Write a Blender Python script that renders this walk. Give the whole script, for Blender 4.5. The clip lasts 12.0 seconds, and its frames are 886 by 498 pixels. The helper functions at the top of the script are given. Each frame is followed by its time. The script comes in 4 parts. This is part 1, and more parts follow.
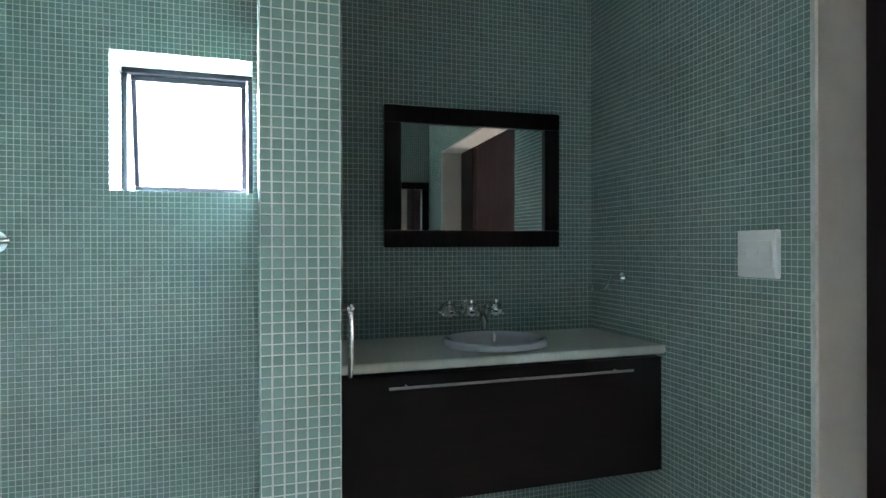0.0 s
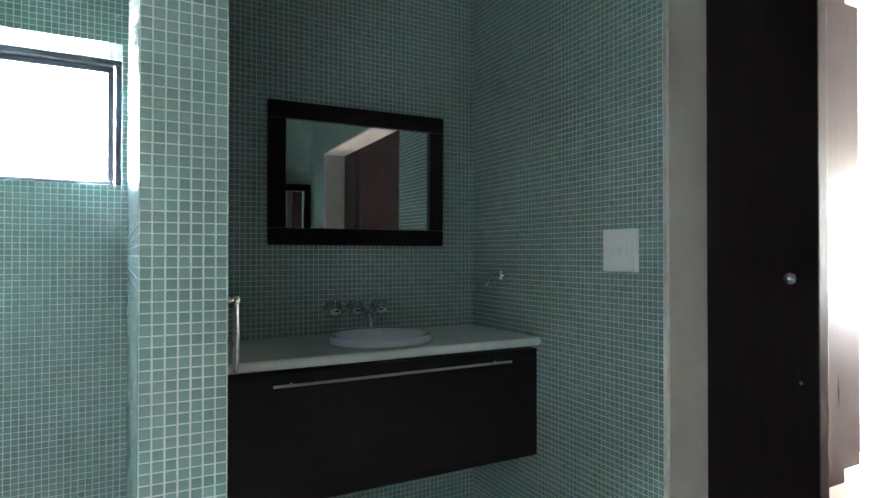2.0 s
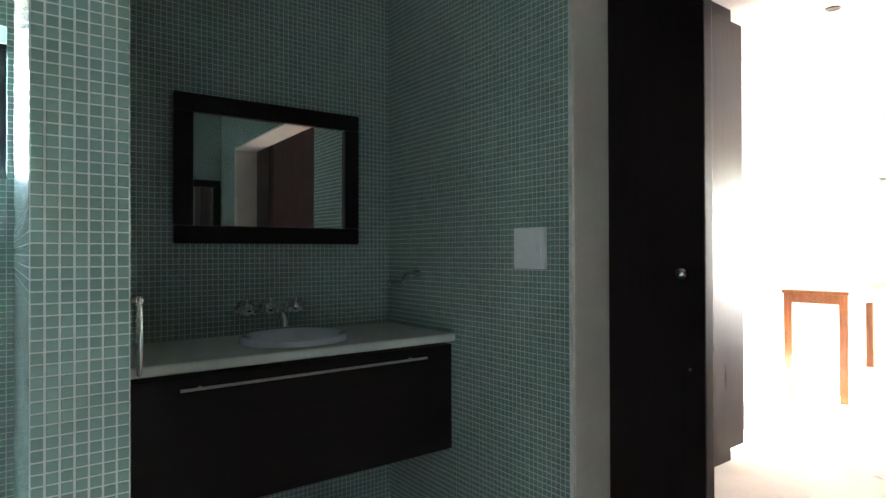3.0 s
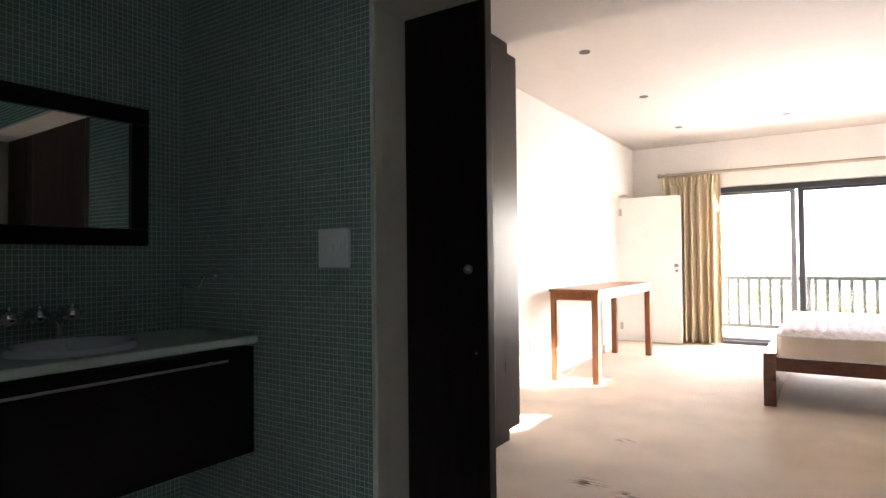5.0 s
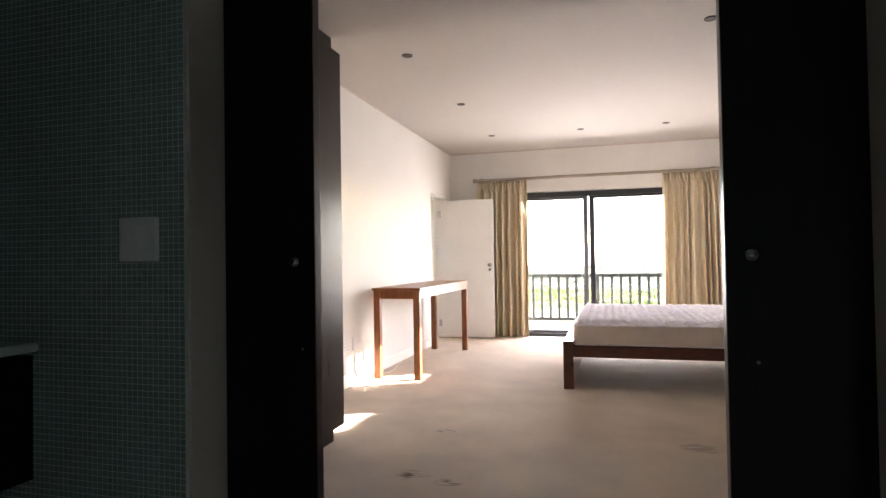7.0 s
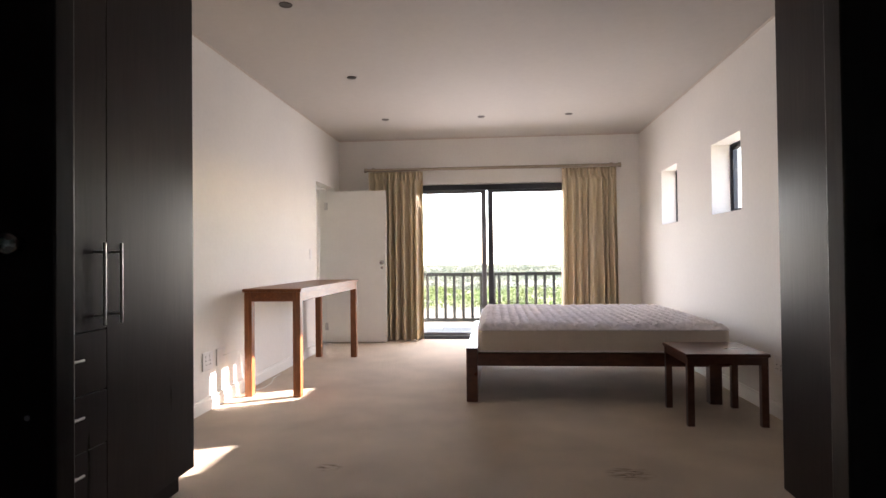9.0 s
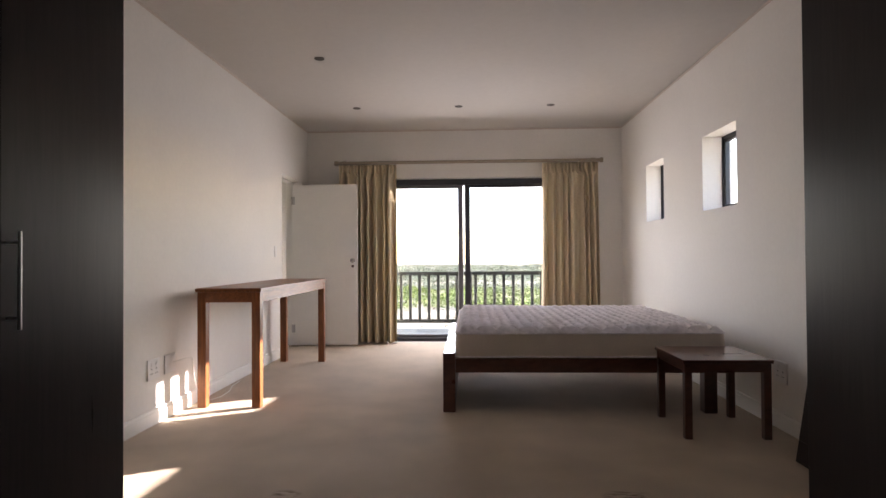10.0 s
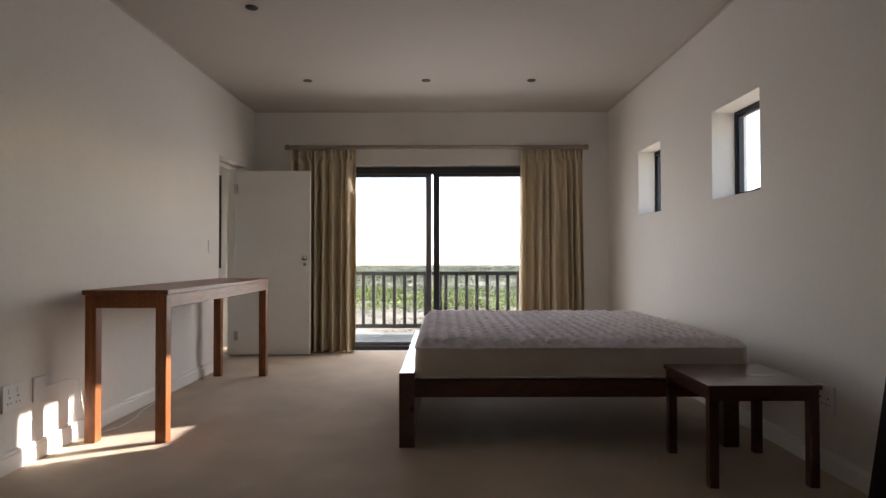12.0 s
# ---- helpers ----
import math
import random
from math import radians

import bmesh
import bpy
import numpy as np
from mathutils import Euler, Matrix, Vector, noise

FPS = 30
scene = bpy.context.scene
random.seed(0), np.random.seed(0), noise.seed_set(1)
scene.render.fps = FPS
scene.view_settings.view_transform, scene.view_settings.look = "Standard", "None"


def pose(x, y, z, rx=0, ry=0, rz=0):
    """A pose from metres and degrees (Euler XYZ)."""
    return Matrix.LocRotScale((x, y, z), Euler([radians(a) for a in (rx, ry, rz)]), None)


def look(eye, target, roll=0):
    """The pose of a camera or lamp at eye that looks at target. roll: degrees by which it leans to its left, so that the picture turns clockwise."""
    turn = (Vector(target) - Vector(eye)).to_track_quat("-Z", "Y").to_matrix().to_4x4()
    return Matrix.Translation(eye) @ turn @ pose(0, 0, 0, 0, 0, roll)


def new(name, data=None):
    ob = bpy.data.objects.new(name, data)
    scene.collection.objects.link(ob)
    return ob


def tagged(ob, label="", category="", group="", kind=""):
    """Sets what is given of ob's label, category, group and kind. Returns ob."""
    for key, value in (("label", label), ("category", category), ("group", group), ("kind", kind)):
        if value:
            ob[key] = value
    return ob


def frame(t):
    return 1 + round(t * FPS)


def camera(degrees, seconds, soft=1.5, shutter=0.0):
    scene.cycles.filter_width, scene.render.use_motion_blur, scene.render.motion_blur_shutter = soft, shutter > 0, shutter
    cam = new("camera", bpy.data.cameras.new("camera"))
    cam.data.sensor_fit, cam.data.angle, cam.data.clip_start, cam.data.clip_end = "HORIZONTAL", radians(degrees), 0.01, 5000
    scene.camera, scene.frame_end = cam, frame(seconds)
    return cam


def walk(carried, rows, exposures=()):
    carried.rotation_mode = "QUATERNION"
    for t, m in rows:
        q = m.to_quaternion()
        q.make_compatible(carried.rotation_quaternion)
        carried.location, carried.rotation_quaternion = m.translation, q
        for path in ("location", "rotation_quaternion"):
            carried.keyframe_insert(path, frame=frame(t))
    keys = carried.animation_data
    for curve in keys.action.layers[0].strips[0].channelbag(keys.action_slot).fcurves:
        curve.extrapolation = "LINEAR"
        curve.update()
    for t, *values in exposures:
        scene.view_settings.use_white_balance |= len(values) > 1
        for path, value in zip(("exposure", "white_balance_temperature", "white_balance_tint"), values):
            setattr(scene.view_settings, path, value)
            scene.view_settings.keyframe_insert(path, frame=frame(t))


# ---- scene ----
cam = camera(74.1, 12.0)
PATH = [
    (0, (0.313, 0.785, 1.235), (0.917, 2.692, 1.23), -0.2),
    (0.5, (0.314, 0.771, 1.228), (0.947, 2.668, 1.227), -0.1),
    (1, (0.317, 0.763, 1.216), (1.033, 2.63, 1.223), -0.0),
    (1.5, (0.301, 0.765, 1.207), (1.146, 2.578, 1.222), -0.0),
    (2, (0.288, 0.765, 1.206), (1.261, 2.512, 1.224), -0.0),
    (2.5, (0.278, 0.766, 1.2), (1.378, 2.436, 1.221), -0.1),
    (3, (0.283, 0.746, 1.205), (1.491, 2.34, 1.217), -0.2),
    (5, (0.203, 0.701, 1.177), (1.877, 1.794, 1.215), -0.6),
    (5.5, (0.184, 0.698, 1.176), (1.941, 1.654, 1.214), -0.7),
    (6, (0.17, 0.701, 1.168), (1.999, 1.51, 1.206), -0.8),
    (6.5, (0.163, 0.715, 1.156), (2.048, 1.383, 1.196), -0.9),
    (7, (0.211, 0.727, 1.149), (2.135, 1.272, 1.187), -0.9),
    (7.5, (0.354, 0.761, 1.135), (2.306, 1.193, 1.17), -0.9),
    (7.7, (0.427, 0.773, 1.138), (2.385, 1.174, 1.17), -0.9),
    (9.5, (1.095, 0.935, 1.114), (3.092, 1.051, 1.144), -0.5),
    (10, (1.295, 0.945, 1.104), (3.293, 1.033, 1.132), -0.4),
    (10.5, (1.518, 0.952, 1.095), (3.517, 1.019, 1.123), -0.3),
    (11, (1.734, 0.925, 1.077), (3.734, 0.96, 1.106), -0.2),
    (11.5, (1.974, 0.889, 1.086), (3.974, 0.9, 1.117), -0.1),
    (12, (2.165, 0.888, 1.067), (4.165, 0.887, 1.098), -0.1),
]
EXPOSURES = [(0.0, 6.9, 6000, 16), (1.5, 6.95, 6000, 16), (2.5, 6.7, 6100, 15), (3.2, 6.25, 6350, 15), (5.0, 4.98, 6550, 19.5), (5.5, 4.68, 6550, 20), (6.5, 4.2, 6500, 20),
             (7.5, 3.88, 6450, 20), (9.5, 2.96, 6450, 21.5), (10.5, 2.54, 6500, 21), (11.5, 2.18, 6550, 19.5), (12.0, 1.97, 6500, 18)]
walk(cam, [(t, look(eye, target, roll)) for t, eye, target, roll in PATH], EXPOSURES)

# ---- world, sun, lights ----
SUN_WAY = Vector((-0.52, 1.0, -0.42)).normalized()
world = bpy.data.worlds.new("world")
scene.world = world
world.use_nodes = True
wn = world.node_tree.nodes
sky = wn.new("ShaderNodeTexSky")
sky.sky_type = "NISHITA"
sky.sun_disc = False
sky.sun_elevation = math.asin(-SUN_WAY.z)
sky.sun_rotation = math.atan2(-SUN_WAY.x, -SUN_WAY.y)
sky.air_density, sky.dust_density, sky.ozone_density = 1.0, 0.4, 0.6
wn["Background"].inputs["Strength"].default_value = 0.15
world.node_tree.links.new(sky.outputs[0], wn["Background"].inputs["Color"])


def sun_lamp():
    data = bpy.data.lights.new("sun", "SUN")
    data.energy, data.angle, data.color = 5.0, radians(0.5), (1.0, 0.93, 0.82)
    ob = new("sun", data)
    ob.matrix_world = look((0, 0, 20), Vector((0, 0, 20)) + SUN_WAY)


def window_lamp(name, eye, target, w, h, power, color=(1.0, 0.98, 0.95)):
    data = bpy.data.lights.new(name, "AREA")
    data.shape, data.size, data.size_y, data.energy, data.color = "RECTANGLE", w, h, power, color
    ob = new(name, data)
    ob.matrix_world = look(eye, target)


sun_lamp()
window_lamp("daylight_balcony_door", (9.25, 0.95, 1.15), (6.6, 0.95, -0.25), 2.0, 1.9, 11)
window_lamp("daylight_bath_window", (0.42, 3.35, 1.85), (0.1, 1.0, 0.45), 0.55, 0.8, 15.0, (0.82, 0.92, 1.0))

# ---- materials ----


def material(name, color, rough=0.6, metal=0.0, grain=0.0, grain_scale=60.0, stain=0.0, stain_scale=3.0, bump=0.0, bump_scale=200.0, coat=0.0, stretch=None, vary=0.0, island=False, spec=0.5):
    m = bpy.data.materials.new(name)
    m.use_nodes = True
    nt, n, l = m.node_tree, m.node_tree.nodes, m.node_tree.links
    b = n["Principled BSDF"]
    b.inputs["Roughness"].default_value, b.inputs["Metallic"].default_value = rough, metal
    b.inputs["Coat Weight"].default_value = coat
    b.inputs["Specular IOR Level"].default_value = spec
    tc = n.new("ShaderNodeTexCoord")
    mp = n.new("ShaderNodeMapping")
    l.new(tc.outputs["Object"], mp.inputs["Vector"])
    if stretch:
        mp.inputs["Scale"].default_value = stretch
    value = None

    def add(node_out, amount):
        nonlocal value
        mr = n.new("ShaderNodeMapRange")
        mr.inputs["From Min"].default_value, mr.inputs["From Max"].default_value = 0.25, 0.75
        mr.inputs["To Min"].default_value, mr.inputs["To Max"].default_value = 1 - amount, 1 + amount
        l.new(node_out, mr.inputs["Value"])
        if value is None:
            value = mr.outputs[0]
        else:
            mu = n.new("ShaderNodeMath")
            mu.operation = "MULTIPLY"
            l.new(value, mu.inputs[0])
            l.new(mr.outputs[0], mu.inputs[1])
            value = mu.outputs[0]

    for amount, scale, detail in ((grain, grain_scale, 3), (stain, stain_scale, 4)):
        if amount:
            t = n.new("ShaderNodeTexNoise")
            t.inputs["Scale"].default_value, t.inputs["Detail"].default_value = scale, detail
            l.new(mp.outputs[0], t.inputs["Vector"])
            add(t.outputs["Fac"], amount)
            if amount == stain:
                rr = n.new("ShaderNodeMapRange")
                rr.inputs["To Min"].default_value, rr.inputs["To Max"].default_value = max(rough - 0.08, 0.02), min(rough + 0.08, 1)
                l.new(t.outputs["Fac"], rr.inputs["Value"])
                l.new(rr.outputs[0], b.inputs["Roughness"])
    if vary:
        if island:
            g = n.new("ShaderNodeNewGeometry")
            out = g.outputs["Random Per Island"]
        else:
            g = n.new("ShaderNodeObjectInfo")
            out = g.outputs["Random"]
        mr = n.new("ShaderNodeMapRange")
        mr.inputs["To Min"].default_value, mr.inputs["To Max"].default_value = 0.25, 0.75
        l.new(out, mr.inputs["Value"])
        add(mr.outputs[0], vary)
    if value is not None:
        mix = n.new("ShaderNodeVectorMath")
        mix.operation = "SCALE"
        mix.inputs[0].default_value = color
        l.new(value, mix.inputs["Scale"])
        l.new(mix.outputs[0], b.inputs["Base Color"])
    else:
        b.inputs["Base Color"].default_value = (*color, 1)
    if bump:
        t = n.new("ShaderNodeTexNoise")
        t.inputs["Scale"].default_value, t.inputs["Detail"].default_value = bump_scale, 4
        l.new(mp.outputs[0], t.inputs["Vector"])
        bp = n.new("ShaderNodeBump")
        bp.inputs["Strength"].default_value, bp.inputs["Distance"].default_value = bump, 0.004
        l.new(t.outputs["Fac"], bp.inputs["Height"])
        l.new(bp.outputs[0], b.inputs["Normal"])
    return m


def glass_material(name, tint=(1, 1, 1)):
    m = bpy.data.materials.new(name)
    m.use_nodes = True
    n, l = m.node_tree.nodes, m.node_tree.links
    n.remove(n["Principled BSDF"])
    tr, gl, mx = n.new("ShaderNodeBsdfTransparent"), n.new("ShaderNodeBsdfGlossy"), n.new("ShaderNodeMixShader")
    tr.inputs["Color"].default_value = (*tint, 1)
    gl.inputs["Roughness"].default_value = 0.02
    mx.inputs[0].default_value = 0.045
    l.new(tr.outputs[0], mx.inputs[1])
    l.new(gl.outputs[0], mx.inputs[2])
    l.new(mx.outputs[0], n["Material Output"].inputs["Surface"])
    return m


TILE = (0.205, 0.298, 0.262)
M = {
    "tile": material("glass_mosaic_tile", TILE, 0.16, grain=0.08, grain_scale=25, stain=0.06, stain_scale=2.5, vary=0.09, bump=0.15, bump_scale=60),
    "tile_joined": material("glass_mosaic_tiles", TILE, 0.16, grain=0.08, grain_scale=25, stain=0.06, stain_scale=2.5, vary=0.09, island=True, bump=0.15, bump_scale=60),
    "grout": material("grout", (0.58, 0.61, 0.58), 0.8, grain=0.08, grain_scale=80, stain=0.1, stain_scale=4, bump=0.3, bump_scale=400),
    "wall": material("painted_plaster", (0.79, 0.765, 0.722), 0.7, grain=0.02, grain_scale=30, stain=0.035, stain_scale=1.3, bump=0.12, bump_scale=90),
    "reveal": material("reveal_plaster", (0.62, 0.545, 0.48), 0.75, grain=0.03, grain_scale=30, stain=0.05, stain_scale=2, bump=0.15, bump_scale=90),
    # off-white ceiling with shade in its colour: set darker than the walls
    "ceiling": material("shaded_ceiling_paint", (0.525, 0.492, 0.452), 0.8, grain=0.02, grain_scale=20, stain=0.03, stain_scale=0.8, bump=0.08, bump_scale=70),
    "carpet": material("beige_carpet", (0.575, 0.478, 0.378), 0.95, grain=0.26, grain_scale=210, stain=0.13, stain_scale=2.6, bump=0.9, bump_scale=420, spec=0.1),
    "bathfloor": material("bath_floor_tile", (0.35, 0.34, 0.32), 0.35, grain=0.05, grain_scale=20, stain=0.08, stain_scale=2, bump=0.1),
    "espresso": material("dark_espresso_wood", (0.0150, 0.0095, 0.0100), 0.31, grain=0.25, grain_scale=9, stain=0.15, stain_scale=2, stretch=(6, 6, 0.5), bump=0.06, bump_scale=14, spec=0.14),
    "vanity": material("dark_vanity_wood", (0.013, 0.0075, 0.0078), 0.55, grain=0.2, grain_scale=9, stain=0.15, stain_scale=2, stretch=(0.6, 6, 6), bump=0.1, bump_scale=14, spec=0.3),
    "red_wood": material("red_brown_hardwood", (0.225, 0.080, 0.028), 0.36, spec=0.3, grain=0.35, grain_scale=7, stain=0.2, stain_scale=1.8, stretch=(1.0, 9, 9), bump=0.12, bump_scale=18),
    "red_wood_v": material("red_brown_hardwood_upright", (0.225, 0.080, 0.028), 0.36, spec=0.3, grain=0.35, grain_scale=7, stain=0.2, stain_scale=1.8, stretch=(9, 9, 1.0), bump=0.12, bump_scale=18),
    "bed_wood": material("dark_red_hardwood", (0.10, 0.034, 0.021), 0.3, coat=0.5, grain=0.3, grain_scale=7, stain=0.2, stain_scale=1.8, stretch=(5, 2, 5), bump=0.1, bump_scale=18),
    "mattress": material("quilted_fabric", (0.84, 0.80, 0.835), 0.9, grain=0.17, grain_scale=26, stain=0.07, stain_scale=4, bump=0.35, bump_scale=300, spec=0.2),
    "mattress_side": material("mattress_border_fabric", (0.74, 0.655, 0.585), 0.9, grain=0.06, grain_scale=160, stain=0.06, stain_scale=3, bump=0.3, bump_scale=350, spec=0.2),
    "curtain": material("ochre_curtain", (0.74, 0.635, 0.455), 0.85, grain=0.08, grain_scale=180, stain=0.06, stain_scale=3, bump=0.25, bump_scale=500, spec=0.2),
    "rod": material("limed_wood_rod", (0.36, 0.30, 0.225), 0.6, grain=0.15, grain_scale=20, stain=0.1, stain_scale=4, stretch=(8, 1, 8), bump=0.1),
    "white_paint": material("white_gloss_paint", (0.86, 0.845, 0.80), 0.42, grain=0.015, grain_scale=30, stain=0.03, stain_scale=2, bump=0.05, bump_scale=40),
    "plastic": material("white_plastic", (0.78, 0.77, 0.76), 0.35, stain=0.02),
    "plastic_dark": material("socket_hole", (0.02, 0.02, 0.02), 0.6),
    "counter": material("pale_stone_counter", (0.72, 0.73, 0.68), 0.22, grain=0.05, grain_scale=90, stain=0.05, stain_scale=4, bump=0.02),
    "ceramic": material("white_ceramic", (0.74, 0.75, 0.82), 0.08, stain=0.02, coat=0.4),
    "chrome": material("chrome", (0.75, 0.76, 0.78), 0.08, metal=1.0, stain=0.04),
    "steel": material("brushed_steel", (0.52, 0.51, 0.50), 0.3, metal=1.0, stain=0.05),
    "alu_dark": material("dark_window_aluminium", (0.012, 0.012, 0.016), 0.5, stain=0.1, stain_scale=6, spec=0.2),
    "knob_steel": material("worn_steel", (0.42, 0.415, 0.41), 0.2, metal=1.0, stain=0.1, stain_scale=30),
    "alu": material("dark_aluminium", (0.035, 0.037, 0.045), 0.4, metal=0.3, stain=0.08, stain_scale=5),
    "alu_grey": material("grey_aluminium", (0.17, 0.17, 0.18), 0.45, metal=0.3, stain=0.08, stain_scale=5),
    "rail": material("grey_painted_balustrade", (0.048, 0.046, 0.036), 0.6, grain=0.1, grain_scale=20, stain=0.15, stain_scale=3, bump=0.1),
    "deck": material("balcony_screed", (0.25, 0.25, 0.235), 0.7, grain=0.1, grain_scale=40, stain=0.15, stain_scale=2, bump=0.2),
    "slab": material("balcony_slab", (0.25, 0.26, 0.25), 0.6, grain=0.08, grain_scale=40, stain=0.12, stain_scale=3, vary=0.12, bump=0.15),
    "facade": material("exterior_render", (0.68, 0.65, 0.60), 0.85, grain=0.06, grain_scale=30, stain=0.1, stain_scale=1, bump=0.3),
    "mirror": material("mirror_glass", (0.80, 0.83, 0.82), 0.015, metal=1.0),
    "glass": glass_material("clear_glass", (0.97, 0.98, 0.98)),
    "lamp_can": material("downlight_can", (0.045, 0.032, 0.024), 0.45, metal=0.2, stain=0.1),
    "ground": material("sandy_veld", (0.36, 0.315, 0.24), 0.95, grain=0.3, grain_scale=0.5, stain=0.25, stain_scale=0.05, bump=0.3, bump_scale=3, spec=0.1),
    "bush": material("veld_bush", (0.21, 0.25, 0.085), 0.8, vary=0.5, island=True, grain=0.4, grain_scale=0.35, stain=0.35, stain_scale=0.12, spec=0.1),
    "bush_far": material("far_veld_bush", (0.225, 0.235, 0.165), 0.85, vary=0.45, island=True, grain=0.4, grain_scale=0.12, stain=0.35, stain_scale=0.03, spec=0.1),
    "bush_dry": material("dry_veld_bush", (0.22, 0.18, 0.125), 0.85, vary=0.45, island=True, grain=0.3, grain_scale=0.3, spec=0.1),
    "cable": material("white_cable", (0.75, 0.74, 0.70), 0.5),
}



def mark_carpet(m, spots):
    """Trodden dark marks in the pile: (x, y, radius along x, radius along y)."""
    n, l = m.node_tree.nodes, m.node_tree.links
    base = n["Principled BSDF"].inputs["Base Color"]
    source = base.links[0].from_socket
    tc = n.new("ShaderNodeTexCoord")
    mottle = n.new("ShaderNodeTexNoise")
    mottle.inputs["Scale"].default_value, mottle.inputs["Detail"].default_value = 34.0, 5
    mp = n.new("ShaderNodeMapping")
    mp.inputs["Scale"].default_value = (1.3, 0.4, 1)
    l.new(tc.outputs["Object"], mp.inputs["Vector"])
    l.new(mp.outputs[0], mottle.inputs["Vector"])
    thr = n.new("ShaderNodeMapRange")
    thr.inputs["From Min"].default_value, thr.inputs["From Max"].default_value = 0.45, 0.58
    l.new(mottle.outputs["Fac"], thr.inputs["Value"])
    for x, y, rx, ry in spots:
        shift = n.new("ShaderNodeMapping")
        shift.vector_type = "TEXTURE"
        shift.inputs["Location"].default_value = (x, y, 0)
        shift.inputs["Scale"].default_value = (rx, ry, 1)
        l.new(tc.outputs["Object"], shift.inputs["Vector"])
        length = n.new("ShaderNodeVectorMath")
        length.operation = "LENGTH"
        l.new(shift.outputs[0], length.inputs[0])
        fall = n.new("ShaderNodeMapRange")
        fall.inputs["From Min"].default_value, fall.inputs["From Max"].default_value = 1.0, 0.2
        l.new(length.outputs["Value"], fall.inputs["Value"])
        mul = n.new("ShaderNodeMath")
        mul.operation = "MULTIPLY"
        l.new(fall.outputs[0], mul.inputs[0])
        l.new(thr.outputs[0], mul.inputs[1])
        mix = n.new("ShaderNodeMix")
        mix.data_type = "RGBA"
        l.new(mul.outputs[0], mix.inputs[0])
        l.new(source, mix.inputs[6])
        mix.inputs[7].default_value = (0.13, 0.09, 0.06, 1)
        source = mix.outputs[2]
    l.new(source, base)


def let_light_through(m, color, share):
    """A thin cloth: part of the light passes and is scattered."""
    n, l = m.node_tree.nodes, m.node_tree.links
    tr, mx = n.new("ShaderNodeBsdfTranslucent"), n.new("ShaderNodeMixShader")
    tr.inputs["Color"].default_value = (*color, 1)
    mx.inputs[0].default_value = share
    l.new(n["Principled BSDF"].outputs[0], mx.inputs[1])
    l.new(tr.outputs[0], mx.inputs[2])
    l.new(mx.outputs[0], n["Material Output"].inputs["Surface"])


let_light_through(M["curtain"], (0.64, 0.54, 0.38), 0.17)
mark_carpet(M["carpet"], [(3.21, 1.77, 0.09, 0.12), (4.02, 0.22, 0.11, 0.14), (4.02, 1.81, 0.06, 0.08), (3.15, 1.55, 0.06, 0.1)])

# ---- mesh helpers ----


def bm_box(bm, x0, x1, y0, y1, z0, z1, bevel=0.0, seg=2):
    r = bmesh.ops.create_cube(bm, size=1.0)
    vs = r["verts"]
    for v in vs:
        v.co = Vector(((x0 + x1) / 2 + v.co.x * (x1 - x0), (y0 + y1) / 2 + v.co.y * (y1 - y0), (z0 + z1) / 2 + v.co.z * (z1 - z0)))
    if bevel:
        es = list({e for v in vs for e in v.link_edges})
        bmesh.ops.bevel(bm, geom=es, offset=bevel, segments=seg, affect="EDGES", profile=0.5)


def bm_cyl(bm, a, b, r, seg=16, r2=None):
    a, b = Vector(a), Vector(b)
    d = b - a
    m = Matrix.Translation((a + b) / 2) @ d.to_track_quat("Z", "Y").to_matrix().to_4x4()
    bmesh.ops.create_cone(bm, cap_ends=True, segments=seg, radius1=r, radius2=r if r2 is None else r2, depth=d.length, matrix=m)


def bm_ball(bm, c, r, sx=1, sy=1, sz=1, seg=16):
    bmesh.ops.create_uvsphere(bm, u_segments=seg, v_segments=seg // 2, radius=r, matrix=Matrix.Translation(c) @ Matrix.Diagonal((sx, sy, sz, 1)))


def bm_tube(bm, pts, r, seg=10):
    rings = []
    pts = [Vector(p) for p in pts]
    side = None
    for i, p in enumerate(pts):
        d = (pts[min(i + 1, len(pts) - 1)] - pts[max(i - 1, 0)]).normalized()
        if side is None:
            side = d.orthogonal().normalized()
        side = (side - d * side.dot(d)).normalized()
        up = d.cross(side)
        rings.append([bm.verts.new(p + r * (math.cos(a) * side + math.sin(a) * up)) for a in [2 * math.pi * k / seg for k in range(seg)]])
    for q, w in zip(rings, rings[1:]):
        for k in range(seg):
            bm.faces.new((q[k], q[(k + 1) % seg], w[(k + 1) % seg], w[k]))
    bm.faces.new(rings[0][::-1])
    bm.faces.new(rings[-1])


def finish(bm, name, mat, smooth=False):
    bmesh.ops.recalc_face_normals(bm, faces=bm.faces[:])
    me = bpy.data.meshes.new(name)
    if smooth:
        for f in bm.faces:
            f.smooth = True
        for e in bm.edges:
            if len(e.link_faces) == 2 and e.calc_face_angle(0) > 0.7:
                e.smooth = False
    bm.to_mesh(me)
    bm.free()
    me.materials.append(mat)
    return me


def part(name, bm, mat, parent=None, label="", smooth=False):
    ob = new(name, finish(bm, name, mat, smooth))
    if parent is not None:
        ob.parent = parent
    if label:
        ob["label"] = label
    return ob


def box_part(name, dims, mat, parent=None, label="", bevel=0.0, seg=2):
    bm = bmesh.new()
    bm_box(bm, *dims, bevel=bevel, seg=seg)
    return part(name, bm, mat, parent, label)


def thing(name, label, category, group="", at=(0, 0, 0)):
    ob = new(name)
    ob.location = at
    ob.empty_display_size = 0.1
    return tagged(ob, label, category, group)


